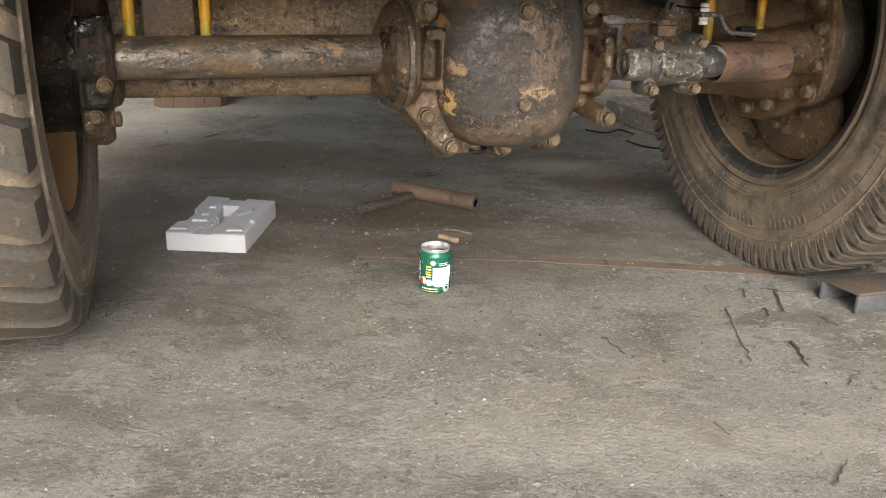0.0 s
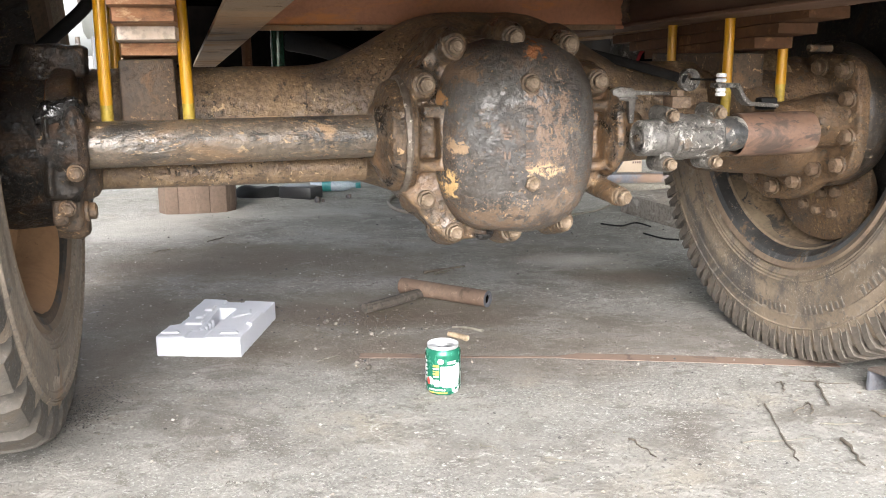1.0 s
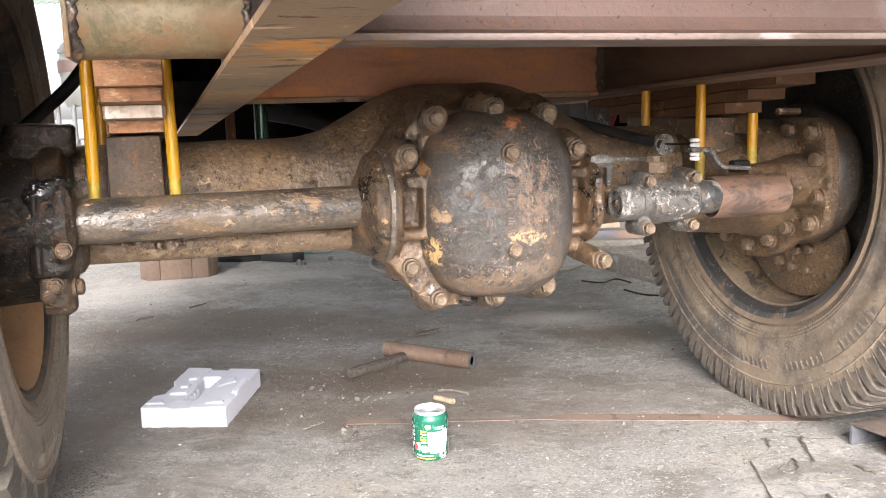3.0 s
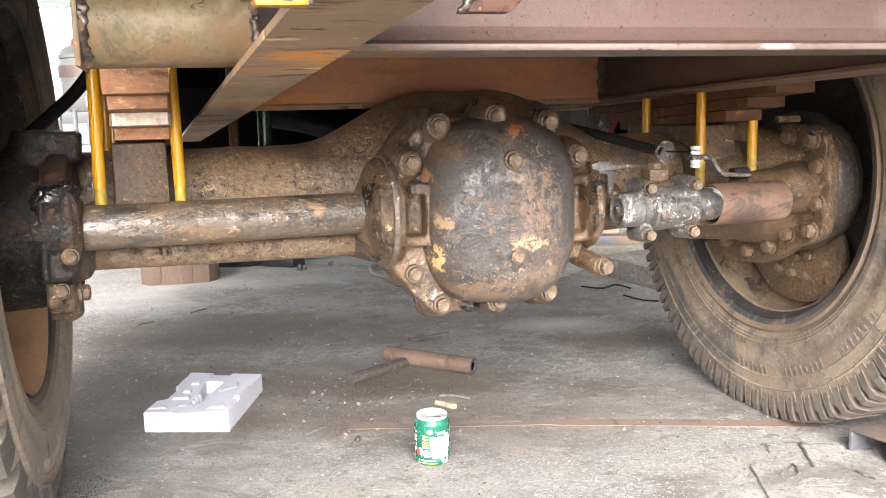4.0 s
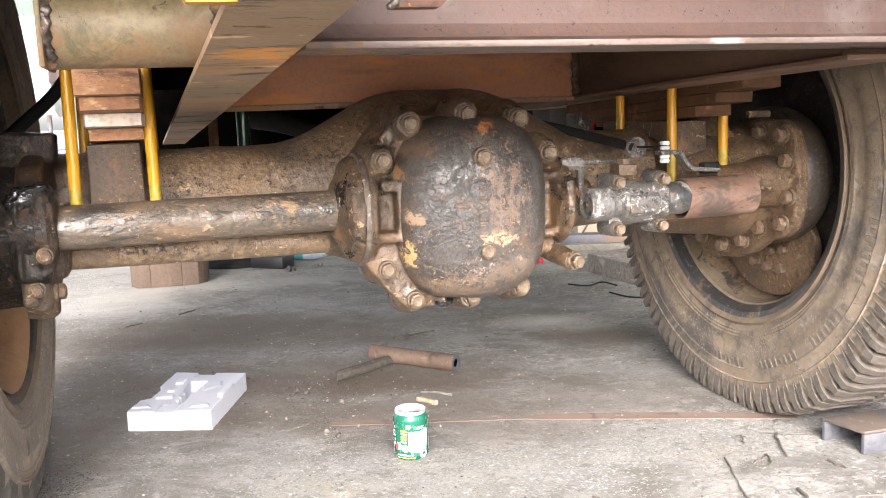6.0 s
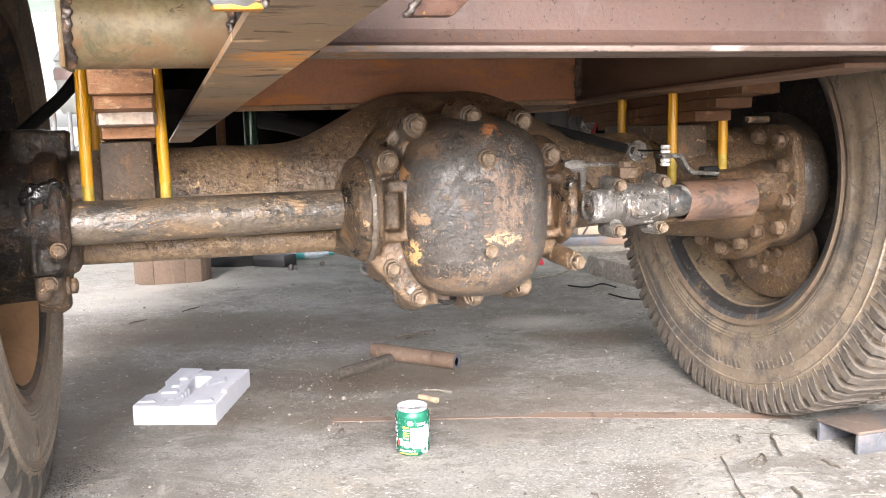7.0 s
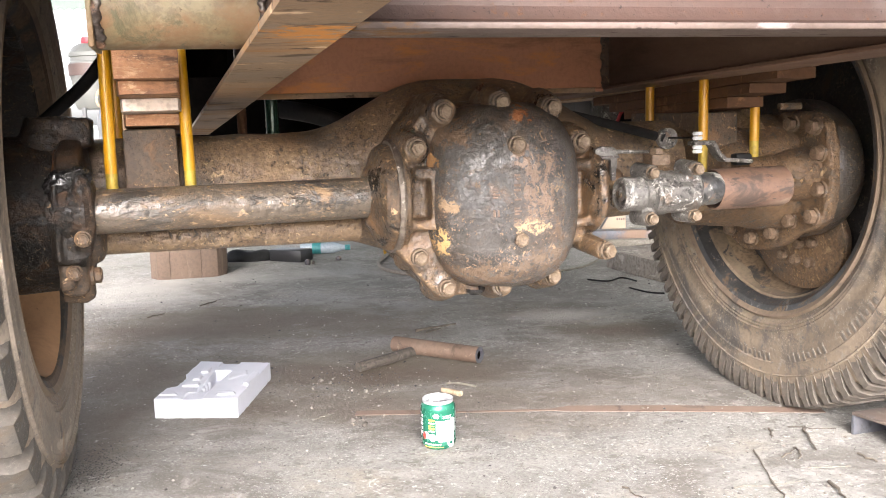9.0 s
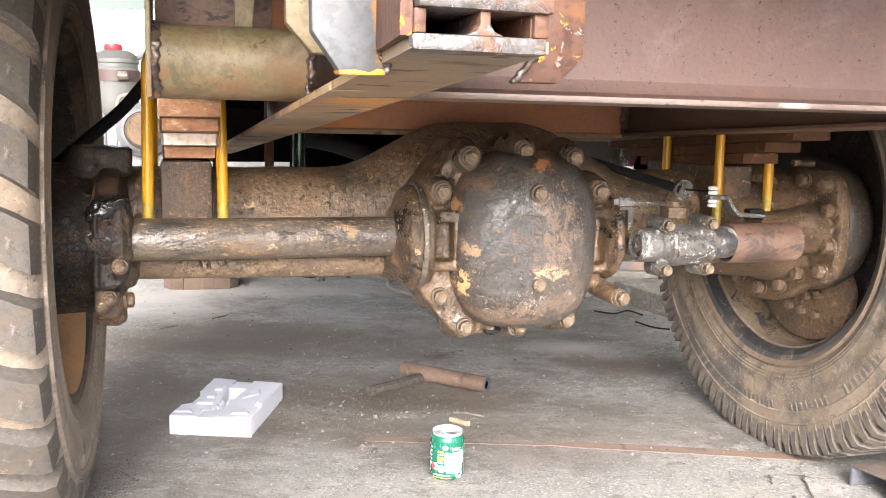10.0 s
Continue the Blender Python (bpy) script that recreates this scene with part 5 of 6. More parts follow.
for p, q in zip(rows, rows[1:]):
    for j in range(4):
        bm.faces.new((p[j], p[(j + 1) % 4], q[(j + 1) % 4], q[j]))
bm.faces.new(rows[0])
bm.faces.new(rows[-1])
rail_l = part("chassis_rail", bm, M_RAIL, truck, "scuffed tan chassis rail seen from below", smooth=False)
for ua, ub, v1, shift in ((-0.408, -0.401, -0.803, 0.0), (-0.331, -0.324, 0.40, -0.042)):
    bm = bmesh.new()
    ze = z0f - 0.0599 * (v1 + 0.87) + 0.007
    q = [bm.verts.new((u, v, z)) for u, v, z in ((ua, -0.868, z0f + 0.007), (ub, -0.868, z0f + 0.007), (ub + shift, v1, ze), (ua + shift, v1, ze),
                                                 (ua, -0.868, z0f + 0.12), (ub, -0.868, z0f + 0.12), (ub + shift, v1, ze + 0.16), (ua + shift, v1, ze + 0.16))]
    for f in ((0, 1, 2, 3), (4, 5, 6, 7), (0, 1, 5, 4), (1, 2, 6, 5), (2, 3, 7, 6), (3, 0, 4, 7)):
        bm.faces.new([q[i] for i in f])
    part("rail_web", bm, M_GUSSET, rail_l, "red-brown rail side", smooth=False)
socket = part("socket_end", dent(box(-0.402, -0.322, -0.873, -0.85, z0f - 0.001, z0f + 0.0085, 0.002), 0.001, 90), M_CUT, rail_l, "torch-cut bright socket edge")
part("socket_top", dent(box(-0.400, -0.319, -0.876, -0.80, z0f + 0.022, z0f + 0.037, 0.002), 0.0012, 90), M_CUT, rail_l, "weld-spattered upper plate")
# near-black plate stands for the shade in the socket hollow
part("socket_back", box(-0.400, -0.322, -0.80, -0.79, z0f + 0.007, z0f + 0.06, 0.001), M_SHADE, rail_l, "near-black plate for the shaded inside of the socket")
rib = [(-0.3705, z0f + 0.0085), (-0.3645, z0f + 0.011), (-0.3625, z0f + 0.015), (-0.3625, z0f + 0.022), (-0.3565, z0f + 0.022), (-0.3565, z0f + 0.015), (-0.354, z0f + 0.011), (-0.348, z0f + 0.0085)]
part("socket_rib", prism(rib, "y", -0.872, -0.80, 0.0006), M_CUT, rail_l)
for ua, ub in ((-0.401, -0.394), (-0.330, -0.321)):
    part("socket_side", box(ua, ub, -0.872, -0.80, z0f + 0.0085, z0f + 0.022, 0.001), M_GUSSET, rail_l)

# front cross beam: flange and web
ZB = 0.700
beam = part("cross_beam", prism([(-0.490, ZB + 0.0072), (-0.452, ZB + 0.0072), (-0.452, ZB + 0.009), (-0.457, ZB + 0.016), (-0.458, 0.95), (-0.467, 0.95), (-0.467, ZB + 0.026), (-0.474, ZB + 0.012), (-0.484, ZB + 0.0085)], "x", -0.318, 0.98, 0.0005), M_BEAM, truck, "grey-brown steel cross beam with a rolled lower flange")
part("flange", box(-0.318, 0.98, -0.500, -0.405, ZB, ZB + 0.007, 0.0015), M_FLANGE, beam, "scuffed tan lower flange")
gus = part("gusset", prism([(-0.306, 0.7032), (-0.273, 0.7036), (-0.2545, 0.7215), (-0.252, 0.90), (-0.322, 0.90), (-0.322, 0.742), (-0.286, 0.7265)], "y", -0.776, -0.764, 0.0012), M_GUSSET, truck, "red-brown gusset plate with orange spatter")
lug = part("tow_lug", prism([(-0.430, 0.7045), (-0.402, 0.7045), (-0.402, 0.90), (-0.450, 0.90), (-0.4475, 0.729)], "y", -0.800, -0.786, 0.0015), M_PALE, truck, "pale bare steel lug with chamfered corner")
part("lug_edge", dent(prism([(-0.4305, 0.7032), (-0.4015, 0.7032), (-0.4015, 0.7060), (-0.4060, 0.7080), (-0.4120, 0.7056), (-0.4210, 0.7064), (-0.4315, 0.7056)], "y", -0.8012, -0.785, 0.0004), 0.0012, 160), M_ORANGE, lug, "rust-orange lower edge")
for run, count, name in ((((-0.306, -0.7775, 0.7036), (-0.287, -0.7775, 0.7262)), 9, gus), (((-0.4010, -0.8005, 0.706), (-0.4005, -0.8005, 0.735)), 8, lug), (((-0.3895, -0.3350, 0.7050), (-0.3895, -0.3350, 0.7330)), 9, truck)):
    beads = []
    for k in range(count):
        at = Vector(run[0]).lerp(Vector(run[1]), k / (count - 1))
        lump = bmesh.new()
        bmesh.ops.create_icosphere(lump, subdivisions=2, radius=1.0, matrix=Matrix.Translation(at + Vector((0.001 * math.sin(k * 2.3), 0, 0))) @ Matrix.Diagonal((0.0034, 0.0028, 0.0027, 1)))
        beads.append(lump)
    cast("weld_run", beads, M_WELD, name, "silvery weld run", 0.0011, 1, ((0.0012, 120),))
part("rear_lug", prism([(-0.420, 0.731), (-0.402, 0.730), (-0.402, 0.90), (-0.444, 0.90), (-0.442, 0.755)], "y", -0.60, -0.585, 0.0015), M_OLIVE, truck, "yellowish rear lug plate")

# spring hanger tube on the left, with welded end plate
zt = 0.698
hanger = part("hanger_tube", dent(lathe([(-0.557, 0.0), (-0.557, 0.0412), (-0.50, 0.0412), (-0.44, 0.0412), (-0.384, 0.0412), (-0.384, 0.0)], "x", (0, -0.300, zt + 0.0405), 40), 0.0006, 20), M_OLIVE, truck, "faded olive hanger tube")
part("end_plate", box(-0.5635, -0.5575, -0.346, -0.245, zt - 0.001, 0.93, 0.002), M_OLIVE, truck, "welded brown end plate")
for uw, zs, turn_w in ((-0.5545, 11, 1.0), (-0.3865, 9, 0.8)):
    beads = []
    for k in range(zs * 2):
        a = radians(118 + 124 * k / (zs * 2 - 1))
        c = (uw + 0.0015 * math.sin(k * 2.1), -0.300 + 0.0425 * math.cos(a), zt + 0.0405 + 0.0425 * math.sin(a))
        lump = bmesh.new()
        bmesh.ops.create_icosphere(lump, subdivisions=2, radius=1.0, matrix=Matrix.Translation(c) @ Matrix.Diagonal((0.0062 * turn_w, 0.0040, 0.0044, 1)))
        beads.append(lump)
    cast("weld_bead", beads, M_WELD, hanger, "lumpy dark weld bead", 0.0012, 1, ((0.0024, 70), (0.0008, 200)))
part("upper_plate", box(-0.556, -0.42, -0.24, -0.232, zt + 0.085, 0.93, 0.002), M_SLEEVE, truck, "rusty plate above the hanger tube")
# added panel: fills the shaded gap behind the tube with near-black
part("dark_gap_panel", box(-0.50, -0.385, 0.40, 0.412, 0.70, 0.953, 0.002), M_SHADE, truck, "near-black panel added to close the dark gap behind the tube")
part("upper_post", prism([(-0.468, zt + 0.081), (-0.448, zt + 0.081), (-0.436, 0.93), (-0.468, 0.93)], "y", -0.30, -0.285, 0.001), M_OLIVE, truck, "olive upright plate")

# rear cross member and right rail
part("rear_cross_member", prism([(0.345, 0.657), (0.40, 0.657), (0.40, 0.663), (0.362, 0.664), (0.360, 0.90), (0.352, 0.90), (0.352, 0.666), (0.345, 0.663)], "x", -0.37, 0.36, 0.001), M_RED_RUST, truck, "red-brown cross member plate with a lower lip")
# lip in a paler material than the plate it edges
part("member_lip", box(-0.37, 0.34, 0.340, 0.3445, 0.655, 0.665, 0.001), M_RAIL, truck, "lower lip edge, paler than the plate")
bm = bmesh.new()
ur = 0.372
q = [bm.verts.new(p) for p in ((ur, -0.40, 0.690), (ur, 0.95, 0.645), (ur, 0.95, 0.90), (ur, -0.40, 0.90), (ur + 0.09, -0.40, 0.690), (ur + 0.09, 0.95, 0.645), (ur + 0.09, 0.95, 0.90), (ur + 0.09, -0.40, 0.90))]
for f in ((0, 1, 2, 3), (4, 5, 6, 7), (0, 1, 5, 4), (1, 2, 6, 5), (2, 3, 7, 6), (3, 0, 4, 7)):
    bm.faces.new([q[i] for i in f])
rail_r = part("chassis_rail", bm, M_RAIL_R, truck, "red-brown right chassis rail", smooth=False)
bm = bmesh.new()
q = [bm.verts.new(p) for p in ((ur - 0.010, -0.42, 0.6855), (ur - 0.010, 0.95, 0.6405), (ur - 0.010, 0.95, 0.6475), (ur - 0.010, -0.42, 0.6925), (ur + 0.086, -0.42, 0.6855), (ur + 0.086, 0.95, 0.6405), (ur + 0.086, 0.95, 0.6475), (ur + 0.086, -0.42, 0.6925))]
for f in ((0, 1, 2, 3), (4, 5, 6, 7), (0, 1, 5, 4), (1, 2, 6, 5), (2, 3, 7, 6), (3, 0, 4, 7)):
    bm.faces.new([q[i] for i in f])
bmesh.ops.bevel(bm, geom=list(bm.edges), offset=0.0012, segments=1, affect="EDGES")
part("rail_flange", bm, M_RAIL_R, rail_r, "scuffed lower flange of the rail", smooth=False)
beads = []
for k in range(16):
    lump = bmesh.new()
    bmesh.ops.create_icosphere(lump, subdivisions=2, radius=1.0, matrix=Matrix.Translation((0.366 + 0.003 * math.sin(k * 1.7), 0.347, 0.675 + k * 0.008)) @ Matrix.Diagonal((0.011, 0.006, 0.007, 1)))
    beads.append(lump)
cast("weld_bead", beads, M_HUB, rail_r, "rough corner weld", 0.002, 1, ((0.002, 90),))

# unseen body slab and wheel boards added to block sky light, and parts behind
part("unseen_body_slab", box(-0.585, 0.655, -0.82, 2.2, 0.955, 1.0, 0.004), M_SHADE, truck, "unseen near-black slab shading the axle from above")
part("unseen_guard", prism([(-0.85, 0.93), (0.85, 1.06), (0.85, 1.09), (-0.85, 0.96)], "x", -1.10, -0.587, 0.004), M_SHADE, truck, "unseen near-black board shading the wheel from above")
part("unseen_guard", prism([(-0.85, 0.96), (0.85, 1.06), (0.85, 1.09), (-0.85, 0.99)], "x", 0.657, 1.10, 0.004), M_SHADE, truck, "unseen near-black board shading the wheel from above")
# sump colour is the shade behind the axle, not its own tone
part("engine_sump", dent(box(-0.22, 0.26, 0.95, 1.48, 0.40, 0.88, 0.05, 4), 0.006, 8), M_SHADE, truck, "engine sump, near-black for the shade round it")
# added panel hides the sky and gives the dark behind the axle
part("rear_panel", box(-0.56, 1.05, 1.50, 1.53, 0.55, 0.96, 0.003), M_SHADE, truck, "near-black panel closing the dark view under the cab")
part("green_pipe", tube([(-0.292, 0.56, 0.50), (-0.292, 0.56, 0.72)], 0.014, 16), M_GREENPIPE, truck, "glossy dark green pipe")
part("dark_rod", tube([(-0.35, 0.62, 0.50), (-0.35, 0.62, 0.72)], 0.010, 12), M_LEAF_DARK, truck, "dark upright rod")
part("brake_hose", tube(curve_points([(-0.56, 0.36, 0.775), (-0.60, 0.40, 0.735), (-0.64, 0.42, 0.69), (-0.70, 0.40, 0.635), (-0.80, 0.38, 0.545)]), 0.0115, 14), M_HOSE, truck, "black rubber brake hose")
# near-black boards added behind the wheels for dark gaps and to hide sky
part("gap_board", prism([(-1.02, 0.56), (-0.698, 0.56), (-0.722, 0.93), (-1.02, 0.93)], "y", 0.60, 0.63, 0.004), M_SHADE, truck, "near-black board filling the dark gap behind the wheel")
part("sky_board", box(0.66, 1.08, 0.83, 0.85, 0.50, 1.058, 0.004), M_SHADE, truck, "near-black board hiding the sky behind the wheel")
part("red_wire", tube(curve_points([(0.600, 0.75, 0.580), (0.606, 0.75, 0.592), (0.615, 0.75, 0.611), (0.629, 0.75, 0.623)]), 0.0045, 8), M_RED, truck, "red wire")
part("oil_hose", tube(curve_points([(-0.26, 0.66, 0.640), (-0.206, 0.62, 0.629), (-0.144, 0.62, 0.609), (-0.085, 0.62, 0.582), (0.0, 0.62, 0.54)]), 0.020, 16), M_HOSE, truck, "glossy dark oil hose behind the axle")
stub = part("grey_pipe", tube([(0.518, 0.50, 0.632), (0.521, 0.50, 0.575)], 0.009, 12), M_LIGHT_GREY, truck, "pale grey pipe stub")
part("grey_pipe", tube(curve_points([(0.521, 0.50, 0.577), (0.547, 0.50, 0.580), (0.57, 0.50, 0.587), (0.590, 0.50, 0.600)]), 0.0055, 10), M_LIGHT_GREY, truck, "thin pale bent pipe")
part("pump_housing", dent(box(0.545, 0.595, 0.88, 1.0, 0.50, 0.70, 0.006, 3), 0.003, 20), M_LIGHT_GREY, truck, "grey cast housing behind the axle")
part("pump_head", dent(box(0.632, 0.690, 0.88, 0.98, 0.575, 0.66, 0.014, 3), 0.006, 30), M_GREY_METAL, truck, "pale fluted pump head")
part("valve_fitting", tube([(0.599, 0.10, 0.617), (0.646, 0.10, 0.6165)], 0.0065, 10), M_BOLT, truck, "small threaded fitting")

# ---- things on the floor ----
can = tagged(empty("drink_can", pose(0.016, 1.893, 0, 0, 0, 8)), "small open green drink can with white print", "can")
part("can_body", lathe([(0.001, 0.0), (0.001, 0.024), (0.0005, 0.0265), (0.005, 0.0305), (0.010, 0.033), (0.076, 0.033), (0.081, 0.0325), (0.087, 0.0285)], "z", n=48), M_GREEN, can, "green printed aluminium body")
rim = part("can_rim", lathe([(0.087, 0.0286), (0.0885, 0.0285), (0.092, 0.0292), (0.0935, 0.0285), (0.093, 0.0277), (0.0855, 0.0262), (0.0842, 0.0240), (0.0855, 0.0230), (0.0855, 0.0)], "z", n=48), M_LID, can, "silver rim and lid")
# flat black disc on the lid stands for the shaded opening
part("mouth", lathe([(0.0858, 0.0), (0.0858, 0.0125), (0.0857, 0.0127)], "z", (0.004, -0.007, 0.0), 24, squash=(1.4, 1.0)), M_BLACKBOX, can, "black disc for the shaded open mouth")


def can_at(a, z, r):
    return (r * math.sin(radians(a)), -r * math.cos(radians(a)), z)


def can_print(a0, a1, za, zb, mat, name, r=0.03325, cut=0.0):
    """A printed patch on the can, its corners cut off by a share."""
    bm = bmesh.new()
    n = 12
    lo, hi = [], []
    for i in range(n + 1):
        f = i / n
        edge = max(0.0, 1 - min(f, 1 - f) / 0.25) * cut * (zb - za)
        lo.append(bm.verts.new(can_at(a0 + (a1 - a0) * f, za + edge, r)))
        hi.append(bm.verts.new(can_at(a0 + (a1 - a0) * f, zb - edge, r)))
    for i in range(n):
        bm.faces.new((lo[i], lo[i + 1], hi[i + 1], hi[i]))
    return part(name, bm, mat, can)


def can_ring(a, z, ra, thick, mat, name):
    """A printed round outline."""
    bm = bmesh.new()
    rows = []
    for i in range(25):
        t = 2 * math.pi * i / 24
        rows.append([bm.verts.new(can_at(a + math.degrees(q * math.cos(t) / 0.033), z + q * math.sin(t), 0.0334)) for q in (ra, ra - thick)])
    for p, q in zip(rows, rows[1:]):
        bm.faces.new((p[0], q[0], q[1], p[1]))
    return part(name, bm, mat, can)


can_print(-15, 50, 0.021, 0.058, M_WHITE_PRINT, "white_panel")
can_print(-8, 30, 0.0175, 0.022, M_WHITE_PRINT, "panel_foot", 0.0333)
can_print(34, 58, 0.032, 0.061, M_WHITE_PRINT, "panel_side", 0.03315, 0.1)
can_print(-62, -38, 0.022, 0.036, M_WHITE_PRINT, "white_shape", cut=0.4)
can_print(-40, -14, 0.019, 0.032, M_WHITE_PRINT, "white_shape", 0.0333, 0.45)
can_print(-66, -50, 0.021, 0.034, M_RED_PRINT, "red_shape", 0.0334, 0.4)
for za, zb, mat in ((0.057, 0.0605, M_YELLOW_PRINT), (0.052, 0.0545, M_WHITE_PRINT), (0.047, 0.049, M_YELLOW_PRINT), (0.041, 0.045, M_YELLOW_PRINT), (0.0365, 0.039, M_WHITE_PRINT)):
    can_print(-40, -20, za, zb, mat, "print_bar")
for k in range(8):
    can_print(-56 + k * 7.4, -50.6 + k * 7.4, 0.0115, 0.0142, M_WHITE_PRINT, "print_bar")
can_print(-58, 8, 0.0068, 0.0082, M_YELLOW_PRINT, "print_bar")
can_print(-24, -4, 0.063, 0.072, M_WHITE_PRINT, "round_mark", cut=0.4)
can_ring(37, 0.014, 0.0085, 0.0014, M_WHITE_PRINT, "round_mark")
can_ring(37, 0.014, 0.0052, 0.0016, M_WHITE_PRINT, "round_mark")
for za in (0.062, 0.0655):
    can_print(8, 40, za, za + 0.0016, M_WHITE_PRINT, "print_bar")
can_print(60, 66, 0.018, 0.066, M_TEAL_PRINT, "dark_panel")
can_print(68, 76, 0.010, 0.072, M_ALU, "silver_column")
can_print(-84, -76, 0.010, 0.072, M_ALU, "silver_column")
for k in range(5):
    can_print(-73, -67, 0.030 + k * 0.008, 0.035 + k * 0.008, M_WHITE_PRINT, "print_bar")

# polystyrene packing block with moulded recesses
foam = tagged(empty("polystyrene_block"), "white moulded polystyrene packing block lying on the floor", "packing foam")
pieces = [prism([(-0.588, 2.081), (-0.408, 2.072), (-0.393, 2.345), (-0.568, 2.372), (-0.572, 2.262), (-0.561, 2.232), (-0.566, 2.172), (-0.584, 2.16)], "z", 0.0, 0.014, 0),
          prism([(-0.588, 2.081), (-0.408, 2.072), (-0.406, 2.100), (-0.587, 2.100)], "z", 0.001, 0.0405, 0),
          prism([(-0.5875, 2.083), (-0.529, 2.080), (-0.526, 2.130), (-0.586, 2.132)], "z", 0.001, 0.043, 0),
          prism([(-0.485, 2.078), (-0.408, 2.074), (-0.405, 2.130), (-0.482, 2.130)], "z", 0.001, 0.043, 0),
          prism([(-0.530, 2.095), (-0.480, 2.095), (-0.480, 2.134), (-0.530, 2.134)], "z", 0.001, 0.0405, 0),
          prism([(-0.586, 2.125), (-0.511, 2.125), (-0.507, 2.200), (-0.512, 2.300), (-0.512, 2.362), (-0.568, 2.372), (-0.572, 2.262), (-0.561, 2.232), (-0.566, 2.172), (-0.584, 2.16)], "z", 0.001, 0.042, 0),
          prism([(-0.485, 2.125), (-0.405, 2.125), (-0.393, 2.345), (-0.466, 2.356), (-0.470, 2.29)], "z", 0.001, 0.042, 0),
          prism([(-0.514, 2.294), (-0.466, 2.289), (-0.465, 2.320), (-0.514, 2.323)], "z", 0.001, 0.042, 0),
          prism([(-0.514, 2.318), (-0.464, 2.315), (-0.464, 2.356), (-0.514, 2.364)], "z", 0.001, 0.037, 0)]
# ribs down the wall of the slot, and low mouldings on top
for y in (2.152, 2.174, 2.196, 2.218):
    pieces.append(tube([(-0.510, y, 0.004), (-0.510, y, 0.036)], 0.008, 10))
pieces += [prism([(-0.417, 2.165), (-0.4035, 2.157), (-0.398, 2.244), (-0.413, 2.256)], "z", 0.03, 0.049, 0),
           prism([(-0.470, 2.250), (-0.460, 2.215), (-0.428, 2.247), (-0.437, 2.284)], "z", 0.03, 0.0445, 0),
           prism([(-0.456, 2.099), (-0.420, 2.099), (-0.426, 2.116), (-0.444, 2.120)], "z", 0.03, 0.0465, 0),
           prism([(-0.582, 2.102), (-0.545, 2.102), (-0.555, 2.120), (-0.568, 2.124)], "z", 0.03, 0.0465, 0),
           prism([(-0.552, 2.165), (-0.516, 2.165), (-0.518, 2.185), (-0.538, 2.196), (-0.550, 2.184)], "z", 0.03, 0.047, 0),
           box(-0.541, -0.526, 2.210, 2.238, 0.03, 0.047, 0), box(-0.539, -0.522, 2.268, 2.302, 0.03, 0.047, 0)]
cast("body", pieces, M_FOAM, foam, "", 0.002, 3, ((0.0005, 40),))

# short pipe, stick and litter
bm = tube([(-0.108, 2.572, 0.021), (0.0, 2.507, 0.021), (0.112, 2.440, 0.021)], 0.021, 24, caps=False)
pipe = tagged(empty("pipe_offcut"), "short brown rusty pipe offcut lying on the floor", "pipe")
part("wall", bm, M_PIPE, pipe)
# lining puts the shade of the bore into the colour
part("bore", tube([(-0.106, 2.571, 0.021), (0.110, 2.441, 0.021)], 0.0165, 20, caps=False), M_SHADE, pipe, "bore, lined near-black for its shade")
d = Vector((0.22, -0.132, 0)).normalized()
part("cut_ring", lathe([(-0.001, 0.021), (0.001, 0.0205), (0.001, 0.0125), (-0.004, 0.0118)], m=Matrix.Translation((0.112, 2.440, 0.021)) @ d.to_track_quat("Z", "Y").to_matrix().to_4x4(), n=24), M_CHANNEL, pipe, "blue-grey cut end")
tagged(part("stick", tube([(-0.186, 2.385, 0.013), (-0.12, 2.45, 0.013), (-0.052, 2.535, 0.012)], 0.0125, 10, wobble=0.08), M_STICK), "grey weathered stick beside the pipe", "stick")
tagged(part("cigarette_butt", tube([(0.020, 2.212, 0.006), (0.04, 2.199, 0.006), (0.062, 2.182, 0.005)], 0.0065, 10, wobble=0.12), M_BUTT), "crushed tan paper butt behind the can", "litter")
tagged(part("straw_stem", tube([(0.028, 2.270, 0.003), (0.06, 2.262, 0.005), (0.097, 2.243, 0.003)], 0.0036, 6, wobble=0.2), M_STRAW), "thin pale dry stem on the floor", "stem")
bm = prism([(-0.162, 2.070), (-0.03, 2.069), (0.03, 2.071), (0.25, 2.070), (0.28, 2.064), (0.50, 2.046), (0.80, 2.018), (0.80, 2.050), (0.51, 2.084), (0.29, 2.098), (0.25, 2.082), (0.03, 2.081), (-0.03, 2.094), (-0.162, 2.098)], "z", 0.0, 0.0009, 0)
tagged(part("flat_bar", bm, M_STRIP, smooth=False), "long thin rusty flat bar lying across the floor", "steel bar")

ch = tagged(empty("channel_offcut"), "blue-grey steel channel offcut lying upside down", "steel channel")
bm = prism([(0.796, 1.898), (0.838, 1.818), (1.14, 1.905), (1.10, 1.985)], "z", 0.038, 0.044, 0.0012)
part("web", bm, M_CHANNEL_TOP, ch, "rust-brown upper face")
part("leg", prism([(0.796, 1.898), (0.799, 1.892), (1.101, 1.979), (1.10, 1.985)], "z", 0.0, 0.0376, 0.0012), M_CHANNEL, ch)
part("leg", prism([(0.835, 1.824), (0.838, 1.818), (1.14, 1.905), (1.137, 1.911)], "z", 0.0, 0.0376, 0.0012), M_CHANNEL, ch)


